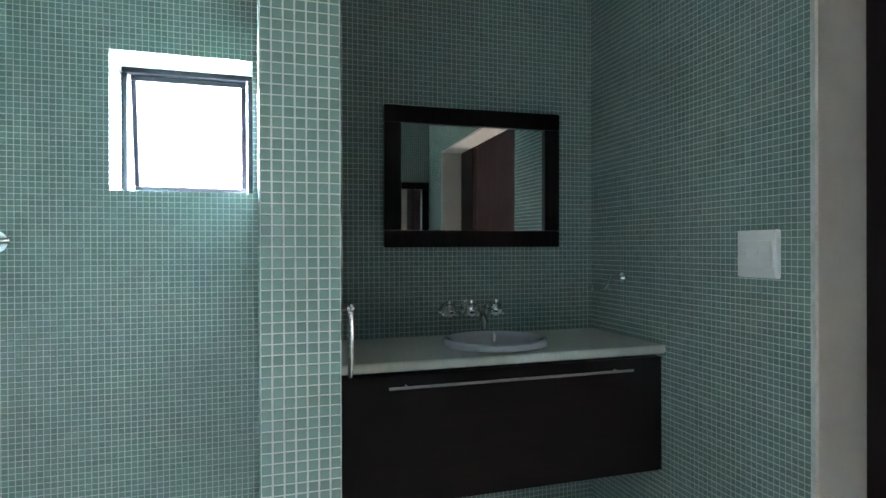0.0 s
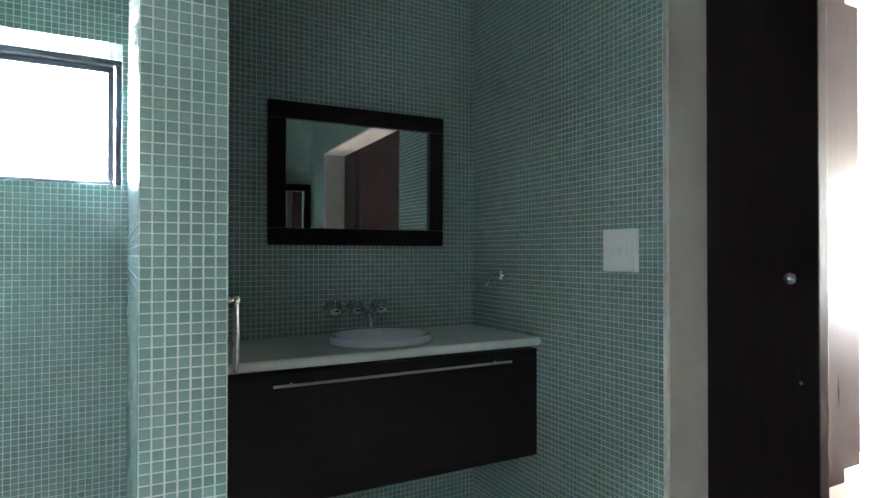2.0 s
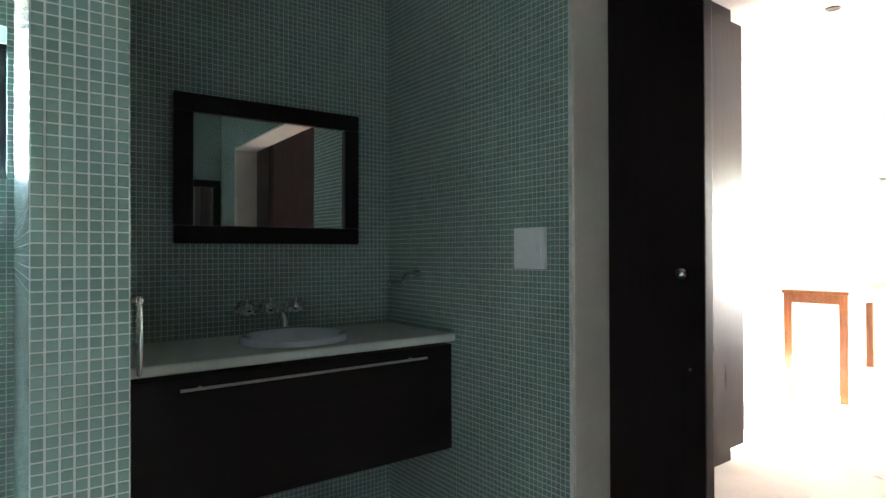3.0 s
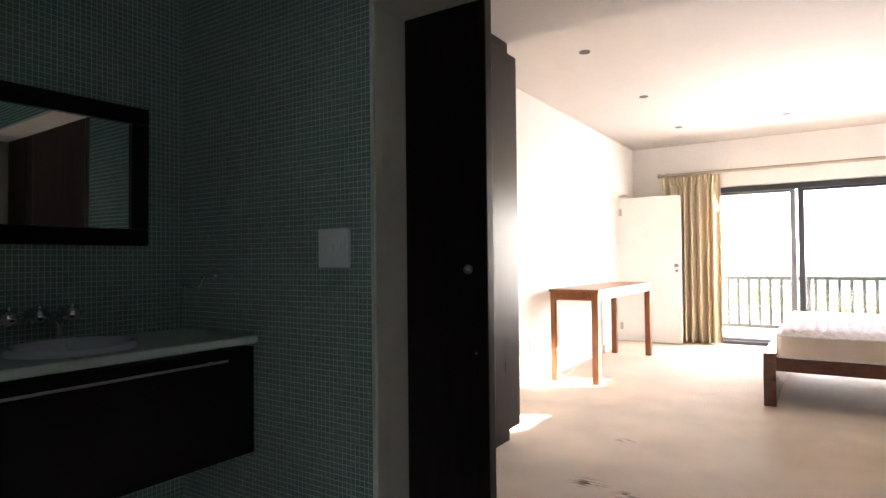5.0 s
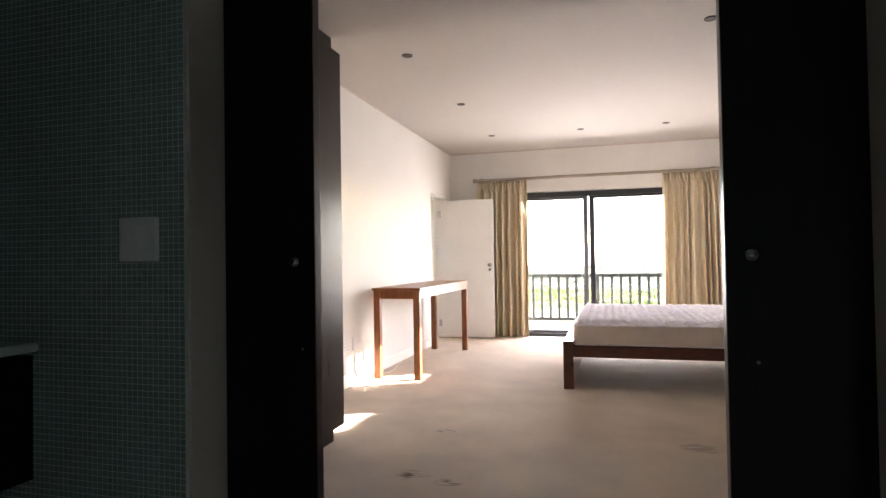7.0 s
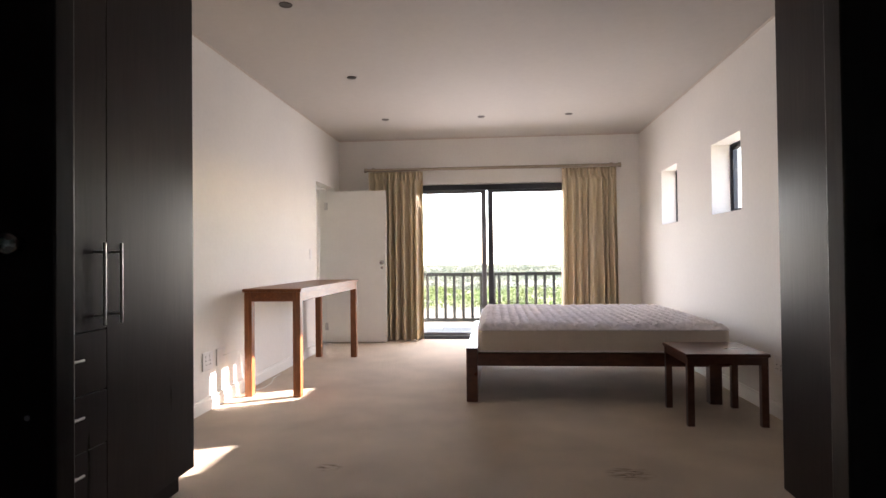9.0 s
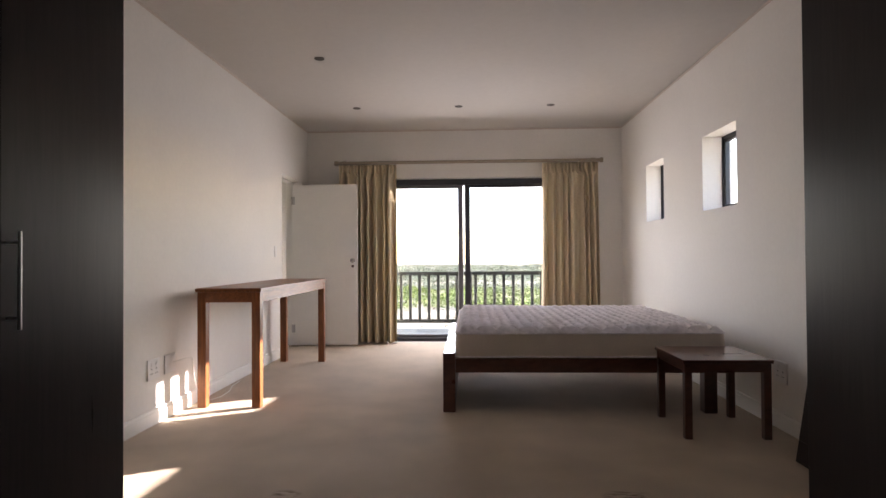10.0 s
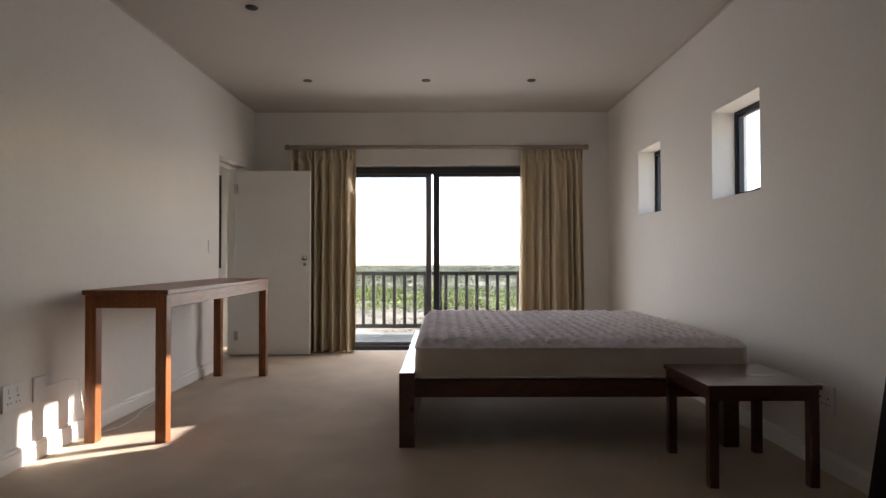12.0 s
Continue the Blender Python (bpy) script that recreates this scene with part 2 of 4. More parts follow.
def structure(name, dims_list, mat, label, category="", bevel=0.0):
    bm = bmesh.new()
    for d in dims_list:
        bm_box(bm, *d, bevel=bevel)
    ob = new(name, finish(bm, name, mat))
    return tagged(ob, label, category or name.split("_")[0], kind="structure")


# ---- plan ----
CEIL = 2.77
BX0, BX1 = -1.10, 1.50          # bathroom, between side walls
BY0, BY1 = -0.25, 2.703
DOORX = 1.655                   # dressing-side face of the bathroom wall
JY0, JY1 = 0.18, 1.793           # opening between bathroom and dressing passage
LINTEL = 1.93
RY0, RY1, RX1 = -1.03, 3.06, 8.93   # bedroom
PIER = (0.317, 0.442, 1.74)     # x0, x1, front y
WBX0, WBX1, WBZ0, WBZ1 = -0.096, 0.302, 1.405, 1.815

structure("floor", [(DOORX - 0.08, RX1 + 0.02, RY0 - 0.3, RY1 + 0.3, -0.2, 0.0)], M["carpet"], "worn beige cut-pile carpet on the bedroom floor")
structure("floor_bathroom", [(BX0 - 0.2, DOORX - 0.082, BY0 - 0.2, BY1 + 0.25, -0.2, -0.004)], M["bathfloor"], "grey tiled bathroom floor", "floor")
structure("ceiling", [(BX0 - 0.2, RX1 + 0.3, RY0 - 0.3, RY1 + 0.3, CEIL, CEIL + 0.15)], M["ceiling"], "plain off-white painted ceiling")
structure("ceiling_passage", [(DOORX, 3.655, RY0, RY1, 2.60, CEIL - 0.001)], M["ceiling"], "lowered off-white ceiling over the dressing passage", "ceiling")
# bathroom walls
structure("wall_bath_north", [
    (BX0 - 0.2, WBX0, BY1, BY1 + 0.25, -0.004, CEIL), (WBX1, BX1 + 0.1, BY1, BY1 + 0.25, -0.004, CEIL),
    (WBX0, WBX1, BY1, BY1 + 0.25, -0.004, WBZ0), (WBX0, WBX1, BY1, BY1 + 0.25, WBZ1, CEIL)], M["grout"], "bathroom wall covered in green glass mosaic", "wall")
structure("wall_bath_west", [(BX0 - 0.2, BX0, BY0, BY1, -0.004, CEIL)], M["grout"], "bathroom side wall in green glass mosaic", "wall")
structure("wall_bath_south", [(BX0 - 0.2, BX1, BY0 - 0.2, BY0, -0.004, CEIL)], M["grout"], "bathroom back wall in green glass mosaic", "wall")
structure("wall_bath_pier", [(PIER[0], PIER[1], PIER[2], BY1, -0.004, CEIL)], M["grout"], "shower partition covered in green glass mosaic", "wall")
structure("wall_bath_east", [(BX1, DOORX, JY1, BY1, -0.004, CEIL), (BX1, DOORX, BY0 - 0.2, JY0, -0.004, CEIL), (BX1, DOORX, JY0, JY1, LINTEL, CEIL)], M["grout"], "bathroom wall with light switch in green glass mosaic", "wall")
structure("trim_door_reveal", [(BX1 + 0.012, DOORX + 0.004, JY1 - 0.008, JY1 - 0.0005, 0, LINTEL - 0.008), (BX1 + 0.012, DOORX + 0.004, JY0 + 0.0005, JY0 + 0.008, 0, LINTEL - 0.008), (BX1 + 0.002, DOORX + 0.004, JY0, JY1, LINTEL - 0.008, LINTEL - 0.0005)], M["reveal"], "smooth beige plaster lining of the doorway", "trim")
# bedroom walls
DRX0, DRX1, DRZ = 7.86, 8.67, 2.075
structure("wall_north", [
    (DOORX, DRX0, RY1, RY1 + 0.2, 0, CEIL), (DRX1, RX1 + 0.25, RY1, RY1 + 0.2, 0, CEIL), (DRX0, DRX1, RY1, RY1 + 0.2, DRZ, CEIL)], M["wall"], "white painted bedroom wall with a doorway", "wall")
WINS = [(7.315, 7.90), (5.70, 6.33)]
WZ0, WZ1 = 1.479, 2.10
xs = [DOORX] + [v for w in sorted(WINS) for v in w] + [RX1 + 0.25]
structure("wall_south", [(xs[i], xs[i + 1], RY0 - 0.25, RY0, 0, CEIL) for i in range(0, len(xs), 2)] +
          [(a, b, RY0 - 0.25, RY0, 0, WZ0) for a, b in WINS] + [(a, b, RY0 - 0.25, RY0, WZ1, CEIL) for a, b in WINS], M["wall"], "white painted bedroom wall with small deep-set windows", "wall")
GY0, GY1, GZ = -0.12, 2.03, 2.14
structure("wall_east", [(RX1, RX1 + 0.25, RY0, GY0, 0, CEIL), (RX1, RX1 + 0.25, GY1, RY1, 0, CEIL), (RX1, RX1 + 0.25, GY0, GY1, GZ, CEIL)], M["wall"], "white painted wall round the balcony door", "wall")
structure("wall_west", [(DOORX - 0.12, DOORX, BY1 + 0.25, RY1, 0, CEIL), (DOORX - 0.12, DOORX, RY0, BY0 - 0.2, 0, CEIL)], M["wall"], "white painted wall behind the wardrobes", "wall")
# room beyond the bedroom doorway
structure("wall_landing", [(7.0, 7.1, RY1 + 0.2, 4.6, 0, CEIL), (7.0, 9.4, 4.6, 4.7, 0, CEIL), (9.3, 9.4, RY1 + 0.2, 3.58, 0, CEIL), (9.3, 9.4, 4.35, 4.6, 0, CEIL), (9.3, 9.4, 3.58, 4.35, 0, 0.95), (9.3, 9.4, 3.58, 4.35, 2.08, CEIL)], M["wall"], "white painted landing wall", "wall")
structure("floor_landing", [(7.0, 9.4, RY1 + 0.3, 4.7, -0.2, -0.002)], M["carpet"], "beige carpeted landing floor", "floor")
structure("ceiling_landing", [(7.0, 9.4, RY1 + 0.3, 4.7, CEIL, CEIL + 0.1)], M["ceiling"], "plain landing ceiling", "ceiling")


def skirting(name, runs):
    bm = bmesh.new()
    for x0, x1, y0, y1 in runs:
        bm_box(bm, x0, x1, y0, y1, 0.0, 0.085, bevel=0.004)
        if x1 - x0 > y1 - y0:
            bm_box(bm, x0, x1, y0 + (0.004 if y0 > 1 else 0), y1 - (0 if y0 > 1 else 0.004), 0.0845, 0.105, bevel=0.003)
        else:
            bm_box(bm, x0 + 0.004, x1, y0, y1, 0.0845, 0.105, bevel=0.003)
    ob = new(name, finish(bm, name, M["white_paint"]))
    tagged(ob, "white moulded wooden skirting board", "baseboard", kind="structure")


skirting("baseboard_north", [(3.72, DRX0 - 0.06, RY1 - 0.018, RY1)])
skirting("baseboard_south", [(3.61, RX1, RY0, RY0 + 0.018)])
skirting("baseboard_east", [(RX1 - 0.018, RX1, RY0 + 0.02, GY0), (RX1 - 0.018, RX1, GY1, RY1 - 0.02)])
skirting("baseboard_landing", [(7.1, 9.3, 4.582, 4.6)])
# darker raised strip stands in for the shadow line between wall and ceiling
structure("trim_ceiling_gap", [(3.7, RX1, RY1 - 0.006, RY1, CEIL - 0.018, CEIL - 0.0005), (3.61, RX1, RY0, RY0 + 0.006, CEIL - 0.018, CEIL - 0.0005), (RX1 - 0.006, RX1, RY0 + 0.007, RY1 - 0.007, CEIL - 0.018, CEIL - 0.0005)], M["reveal"], "narrow darker strip in place of the shadow line under the ceiling", "trim")

# ---- windows and doors ----


def small_window(name, x0, x1, tilt=0.0):
    """A dark aluminium window in the south wall, its sash hinged at the top."""
    y = RY0 - 0.19
    root = tagged(new(name), "small dark aluminium window in a deep white reveal", "window", kind="structure")
    bm = bmesh.new()
    f = 0.02
    for d in ((x0, x1, WZ0, WZ0 + f), (x0, x1, WZ1 - f, WZ1), (x0, x0 + f, WZ0 + f, WZ1 - f), (x1 - f, x1, WZ0 + f, WZ1 - f)):
        bm_box(bm, d[0], d[1], y - 0.03, y + 0.03, d[2], d[3], bevel=0.003)
    part("window_frame", bm, M["alu"], root)
    bm = bmesh.new()
    a, b, c, d = x0 + 0.022, x1 - 0.022, WZ0 + 0.022, WZ1 - 0.022
    for q in ((a, b, c, c + 0.024), (a, b, d - 0.024, d), (a, a + 0.024, c + 0.024, d - 0.024), (b - 0.024, b, c + 0.024, d - 0.024)):
        bm_box(bm, q[0], q[1], y - 0.015, y + 0.02, q[2], q[3], bevel=0.003)
    sash = part("sash", bm, M["alu"], root)
    pane = box_part("pane", (a + 0.022, b - 0.022, y - 0.003, y + 0.003, c + 0.022, d - 0.022), M["glass"], sash)
    pane.visible_shadow = False
    bm = bmesh.new()
    bm_box(bm, (a + b) / 2 - 0.012, (a + b) / 2 + 0.012, y + 0.02, y + 0.032, c + 0.005, c + 0.028, bevel=0.003)
    bm_cyl(bm, ((a + b) / 2, y + 0.034, c + 0.02), ((a + b) / 2 + 0.05, y + 0.034, c + 0.012), 0.007, 10)
    part("window_handle", bm, M["alu"], sash)


small_window("window_1", *WINS[0])
small_window("window_2", *WINS[1])


def bath_window():
    y = BY1 + 0.185
    x0, x1, z0, z1 = WBX0, WBX1, WBZ0, WBZ1
    root = tagged(new("window_3"), "small dark bathroom window with its top-hung sash ajar", "window", kind="structure")
    bm = bmesh.new()
    w = 0.018
    for d in ((x0, x1, z0, z0 + 0.012), (x0, x1, z1 - w, z1), (x0, x0 + w, z0 + 0.012, z1 - w), (x1 - w, x1, z0 + 0.012, z1 - w)):
        bm_box(bm, d[0], d[1], y - 0.02, y + 0.03, d[2], d[3], bevel=0.003)
    part("window_frame", bm, M["alu_dark"], root)
    bm = bmesh.new()
    a, b, h = x0 + w + 0.004, x1 - w - 0.004, z1 - w - z0 - 0.016
    for q in ((a, b, -h, -h + w), (a, b, -w, 0), (a, a + w, -h + w, -w), (b - w, b, -h + w, -w)):
        bm_box(bm, q[0], q[1], 0.0, 0.03, q[2], q[3], bevel=0.003)
    sash = part("sash", bm, M["alu_dark"], root)
    sash.matrix_basis = pose(0, y + 0.0, z1 - w - 0.002, 9, 0, 0)
    pane = box_part("pane", (a + w - 0.002, b - w + 0.002, 0.01, 0.016, -h + w - 0.002, -w + 0.002), M["glass"], sash)
    pane.visible_shadow = False


bath_window()


def balcony_door():
    x = RX1 + 0.12
    root = tagged(new("door_1"), "dark aluminium sliding balcony door with two tall panes", "glass door", kind="structure")
    bm = bmesh.new()
    bm_box(bm, x - 0.06, x + 0.06, GY0, GY1, GZ - 0.085, GZ - 0.012, bevel=0.004)
    bm_box(bm, x - 0.06, x + 0.06, GY0, GY0 + 0.05, 0.045, GZ - 0.085, bevel=0.004)
    bm_box(bm, x - 0.06, x + 0.06, GY1 - 0.05, GY1, 0.045, GZ - 0.085, bevel=0.004)
    bm_box(bm, x - 0.06, x + 0.06, GY0, GY1, 0.0, 0.045, bevel=0.004)
    part("door_frame", bm, M["alu"], root)

    def leaf(y0, y1, dx, mats, left):
        bm = bmesh.new()
        z0, z1 = 0.047, GZ - 0.087
        a, b = (0.055, 0.07) if not left else (0.065, 0.055)
        bm_box(bm, x + dx - 0.02, x + dx + 0.02, y0, y0 + a, z0, z1, bevel=0.004)
        bm_box(bm, x + dx - 0.02, x + dx + 0.02, y1 - b, y1, z0, z1, bevel=0.004)
        bm_box(bm, x + dx - 0.02, x + dx + 0.02, y0 + a, y1 - b, z0, z0 + 0.04, bevel=0.004)
        bm_box(bm, x + dx - 0.02, x + dx + 0.02, y0 + a, y1 - b, z1 - 0.035, z1, bevel=0.004)
        f = part("leaf_frame", bm, mats, root)
        p = box_part("pane", (x + dx - 0.003, x + dx + 0.003, y0 + a - 0.002, y1 - b + 0.002, z0 + 0.038, z1 - 0.033), M["glass"], f)
        p.visible_shadow = False
    leaf(GY0 + 0.05, 0.995, -0.025, M["alu"], False)
    leaf(1.02, GY1 - 0.05, 0.025, M["alu_grey"], True)


balcony_door()


def landing_window():
    root = tagged(new("window_4"), "dark-framed landing window seen past the open door", "window", kind="structure")
    x, y0, y1, z0, z1 = 9.33, 3.58, 4.35, 0.95, 2.08
    bm = bmesh.new()
    for d in ((y0, y1, z0, z0 + 0.05), (y0, y1, z1 - 0.05, z1), (y0, y0 + 0.06, z0 + 0.05, z1 - 0.05), (y1 - 0.06, y1, z0 + 0.05, z1 - 0.05)):
        bm_box(bm, x - 0.03, x + 0.03, d[0], d[1], d[2], d[3], bevel=0.003)
    part("window_frame", bm, M["alu"], root)
    pane = box_part("pane", (x - 0.003, x + 0.003, y0 + 0.058, y1 - 0.058, z0 + 0.048, z1 - 0.048), M["glass"], root)
    pane.visible_shadow = False


landing_window()


def bedroom_door():
    root = tagged(new("door_2"), "white painted flush door standing open before the curtain", "door", kind="structure")
    root.matrix_basis = pose(8.625, RY1 + 0.105, 0.0, 0, 0, 1.0)
    w, h = 0.82, 2.03
    box_part("leaf", (-0.02, 0.02, -w, 0.0, 0.012, h), M["white_paint"], root, bevel=0.003)
    for side in (-1,):
        bm = bmesh.new()
        x = side * 0.02
        bm_cyl(bm, (x, -w + 0.06, 1.07), (x + side * 0.008, -w + 0.06, 1.07), 0.026, 20)
        bm_cyl(bm, (x, -w + 0.06, 1.07), (x + side * 0.045, -w + 0.06, 1.07), 0.009, 12)
        bm_ball(bm, (x + side * 0.055, -w + 0.06, 1.07), 0.026, 0.8)
        part("door_knob", bm, M["knob_steel"], root, "dark steel knob", smooth=True)
        bm = bmesh.new()
        bm_cyl(bm, (x, -w + 0.06, 1.0), (x + side * 0.006, -w + 0.06, 1.0), 0.018, 16)
        bm_box(bm, x + side * 0.006 - 0.001, x + side * 0.006 + 0.001, -w + 0.057, -w + 0.063, 0.99, 1.01)
        part("keyhole_plate", bm, M["knob_steel"], root)
    for z in (0.22, 1.83):
        bm = bmesh.new()
        bm_cyl(bm, (-0.022, 0.006, z - 0.05), (-0.022, 0.006, z + 0.05), 0.007, 10)
        bm_box(bm, -0.0225, -0.02, -0.03, 0.006, z - 0.05, z + 0.05)
        part("hinge", bm, M["steel"], root)
    fr = tagged(new("trim_door_frame"), "white painted wooden door frame", "trim", kind="structure")
    for nm, d in (("jamb", (DRX0, DRX0 + 0.035, RY1 + 0.11, RY1 + 0.205, 0, DRZ - 0.02)), ("jamb", (DRX1 - 0.022, DRX1, RY1 + 0.11, RY1 + 0.205, 0, DRZ - 0.02)), ("head", (DRX0, DRX1, RY1 + 0.11, RY1 + 0.205, DRZ - 0.02, DRZ))):
        box_part(nm, d, M["white_paint"], fr, bevel=0.003)


bedroom_door()


def sliding_door(name, y0, y1, knob_y):
    root = tagged(new(name), "dark espresso wooden sliding door with a small round knob", "door", kind="structure")
    x0 = DOORX + 0.008
    box_part("leaf", (x0, x0 + 0.04, y0, y1, 0.006, LINTEL + 0.06), M["espresso"], root, bevel=0.003)
    bm = bmesh.new()
    bm_cyl(bm, (x0, knob_y, 1.15), (x0 - 0.003, knob_y, 1.15), 0.011, 20)
    bm_cyl(bm, (x0 - 0.002, knob_y, 1.15), (x0 - 0.014, knob_y, 1.15), 0.006, 12)
    bm_ball(bm, (x0 - 0.018, knob_y, 1.15), 0.0165, 0.9, 1, 1, 24)
    part("knob", bm, M["knob_steel"], root, "brushed steel ball knob", smooth=True)
    bm = bmesh.new()
    bm_cyl(bm, (x0 + 0.001, knob_y - 0.012, 0.91), (x0 - 0.002, knob_y - 0.012, 0.91), 0.004, 10)
    part("screw", bm, M["alu_grey"], root)


sliding_door("door_3", 1.504, 2.377, 1.556)
sliding_door("door_4", -0.40, 0.475, 0.424)
structure("trim_sliding_track", [(DOORX + 0.003, DOORX + 0.055, -0.42, 2.39, LINTEL + 0.062, LINTEL + 0.11)], M["alu"], "dark sliding door track over the doorway", "trim")

# ---- dressing passage ----


def bar_handle(parent, a, b, out, r=0.006, inset=0.035):
    """A round bar on two short stems; out: the way away from the door."""
    a, b, out = Vector(a), Vector(b), Vector(out)
    d = (b - a).normalized()
    bm = bmesh.new()
    bm_cyl(bm, a + out, b + out, r, 14)
    for p in (a + d * inset, b - d * inset):
        bm_cyl(bm, p, p + out, r * 0.75, 10)
    part("handle", bm, M["steel"], parent, "brushed steel bar handle", smooth=True)


def wardrobe_unit(x0, x1, front, back, sign, drawers=False, handle_at=None, end=False, label=""):
    """One wardrobe unit; sign: +1 where its front faces -y, -1 where it faces +y."""
    root = thing("wardrobe", label or "tall dark espresso wooden built-in wardrobe", "wardrobe", "built-in wardrobes")
    s = sign

    def yy(a, b):
        return (min(a, b), max(a, b))
    top = 2.51
    kb = 0.055 if end else 0.0
    box_part("plinth", (x0, x1 - kb, *yy(front + s * 0.05, back - s * 0.01), 0.0, 0.088), M["espresso"], root, bevel=0.002)
    box_part("body", (x0 + 0.001, x1 - 0.001, *yy(front + s * 0.022, back - s * 0.01), 0.089, top), M["espresso"], root, bevel=0.002)
    box_part("filler", (x0, x1 - kb, *yy(front + s * 0.035, back - s * 0.01), top + 0.001, 2.599), M["espresso"], root)
    out = Vector((0, -s * 0.042, 0))
    g = 0.0016

    def door(a, b, z0, z1, hx, hz0=0.885, hz1=1.195):
        d = box_part("door", (a + g, b - g, *yy(front, front + s * 0.02), z0 + g, z1 - g), M["espresso"], root, bevel=0.0015)
        if hx is not None:
            bar_handle(d, (hx, front, hz0), (hx, front, hz1), out)
    if drawers:
        door(x0, x1, 0.865, top, handle_at)
        for z0, z1, hz in ((0.10, 0.43, 0.36), (0.43, 0.635, 0.566), (0.635, 0.865, 0.771)):
            d = box_part("drawer", (x0 + g, x1 - g, *yy(front, front + s * 0.02), z0 + g, z1 - g), M["espresso"], root, bevel=0.0015)
            c = (x0 + x1) / 2 - 0.045
            bar_handle(d, (c - 0.195, front, hz), (c + 0.195, front, hz), Vector((0, -s * 0.03, 0)), r=0.005, inset=0.03)
    else:
        door(x0, x1, 0.10, top, handle_at)
    return root


LW, RW = 2.40, -0.34
wardrobe_unit(3.055, 3.71, LW, RY1 - 0.004, 1, handle_at=3.083, end=True)
wardrobe_unit(2.42, 3.055, LW, RY1 - 0.004, 1, drawers=True, handle_at=2.985, label="dark espresso wardrobe with three drawers under its door")
wardrobe_unit(1.80, 2.42, LW, RY1 - 0.004, 1, handle_at=2.385)
wardrobe_unit(2.96, 3.60, RW, RY0 + 0.004, -1, handle_at=3.005, end=True)
wardrobe_unit(2.32, 2.96, RW, RY0 + 0.004, -1, handle_at=2.925)
wardrobe_unit(1.80, 2.32, RW, RY0 + 0.004, -1, handle_at=2.28)

# ---- bathroom things ----
CT = 0.935


def vanity():
    root = thing("vanity_unit", "wall-hung dark espresso vanity unit with one wide drawer", "vanity")
    x0, x1, y0, y1 = PIER[1] + 0.003, BX1 - 0.005, 2.30, BY1 - 0.003
    box_part("body", (x0, x1, y0 + 0.02, y1, 0.555, CT - 0.036), M["vanity"], root, bevel=0.002)
    d = box_part("drawer", (x0, x1, y0, y0 + 0.018, 0.55, CT - 0.037), M["vanity"], root, bevel=0.002)
    bar_handle(d, (0.638, y0, 0.868), (1.377, y0, 0.868), (0, -0.024, 0), r=0.004, inset=0.05)


def vanity_top():
    root = thing("vanity_countertop", "pale stone countertop with rounded front edge", "countertop")
    x0, x1, y0, y1 = PIER[1] + 0.002, BX1 - 0.002, 2.284, BY1 - 0.002
    cx, cy, rx, ry = 1.017, 2.475, 0.147, 0.135
    bm = bmesh.new()
    n = 48
    inner = [(cx + rx * math.cos(2 * math.pi * k / n), cy + ry * math.sin(2 * math.pi * k / n)) for k in range(n)]

    def edge_point(k):
        a = 2 * math.pi * k / n
        c, s_ = math.cos(a), math.sin(a)
        t = min((x1 - cx) / c if c > 1e-6 else (x0 - cx) / c if c < -1e-6 else 1e9, (y1 - cy) / s_ if s_ > 1e-6 else (y0 - cy) / s_ if s_ < -1e-6 else 1e9)
        return cx + t * c, cy + t * s_
    outer = [edge_point(k) for k in range(n)]
    for corner in ((x0, y0), (x1, y0), (x1, y1), (x0, y1)):
        k = min(range(n), key=lambda i: (outer[i][0] - corner[0]) ** 2 + (outer[i][1] - corner[1]) ** 2)
        outer[k] = corner
    rows = []
    for z in (CT, CT - 0.027):
        rows.append(([bm.verts.new((*p, z)) for p in inner], [bm.verts.new((*p, z)) for p in outer]))
    for k in range(n):
        j = (k + 1) % n
        bm.faces.new((rows[0][0][k], rows[0][1][k], rows[0][1][j], rows[0][0][j]))
        bm.faces.new((rows[1][0][k], rows[1][0][j], rows[1][1][j], rows[1][1][k]))
        bm.faces.new((rows[0][1][k], rows[1][1][k], rows[1][1][j], rows[0][1][j]))
        bm.faces.new((rows[0][0][k], rows[0][0][j], rows[1][0][j], rows[1][0][k]))
    bmesh.ops.recalc_face_normals(bm, faces=bm.faces[:])
    es = [e for e in bm.edges if all(abs(v.co.y - y0) < 1e-4 for v in e.verts) and abs(e.verts[0].co.z - e.verts[1].co.z) < 1e-5]
    bmesh.ops.bevel(bm, geom=es, offset=0.008, segments=3, affect="EDGES", profile=0.5)
    part("slab", bm, M["counter"], root)


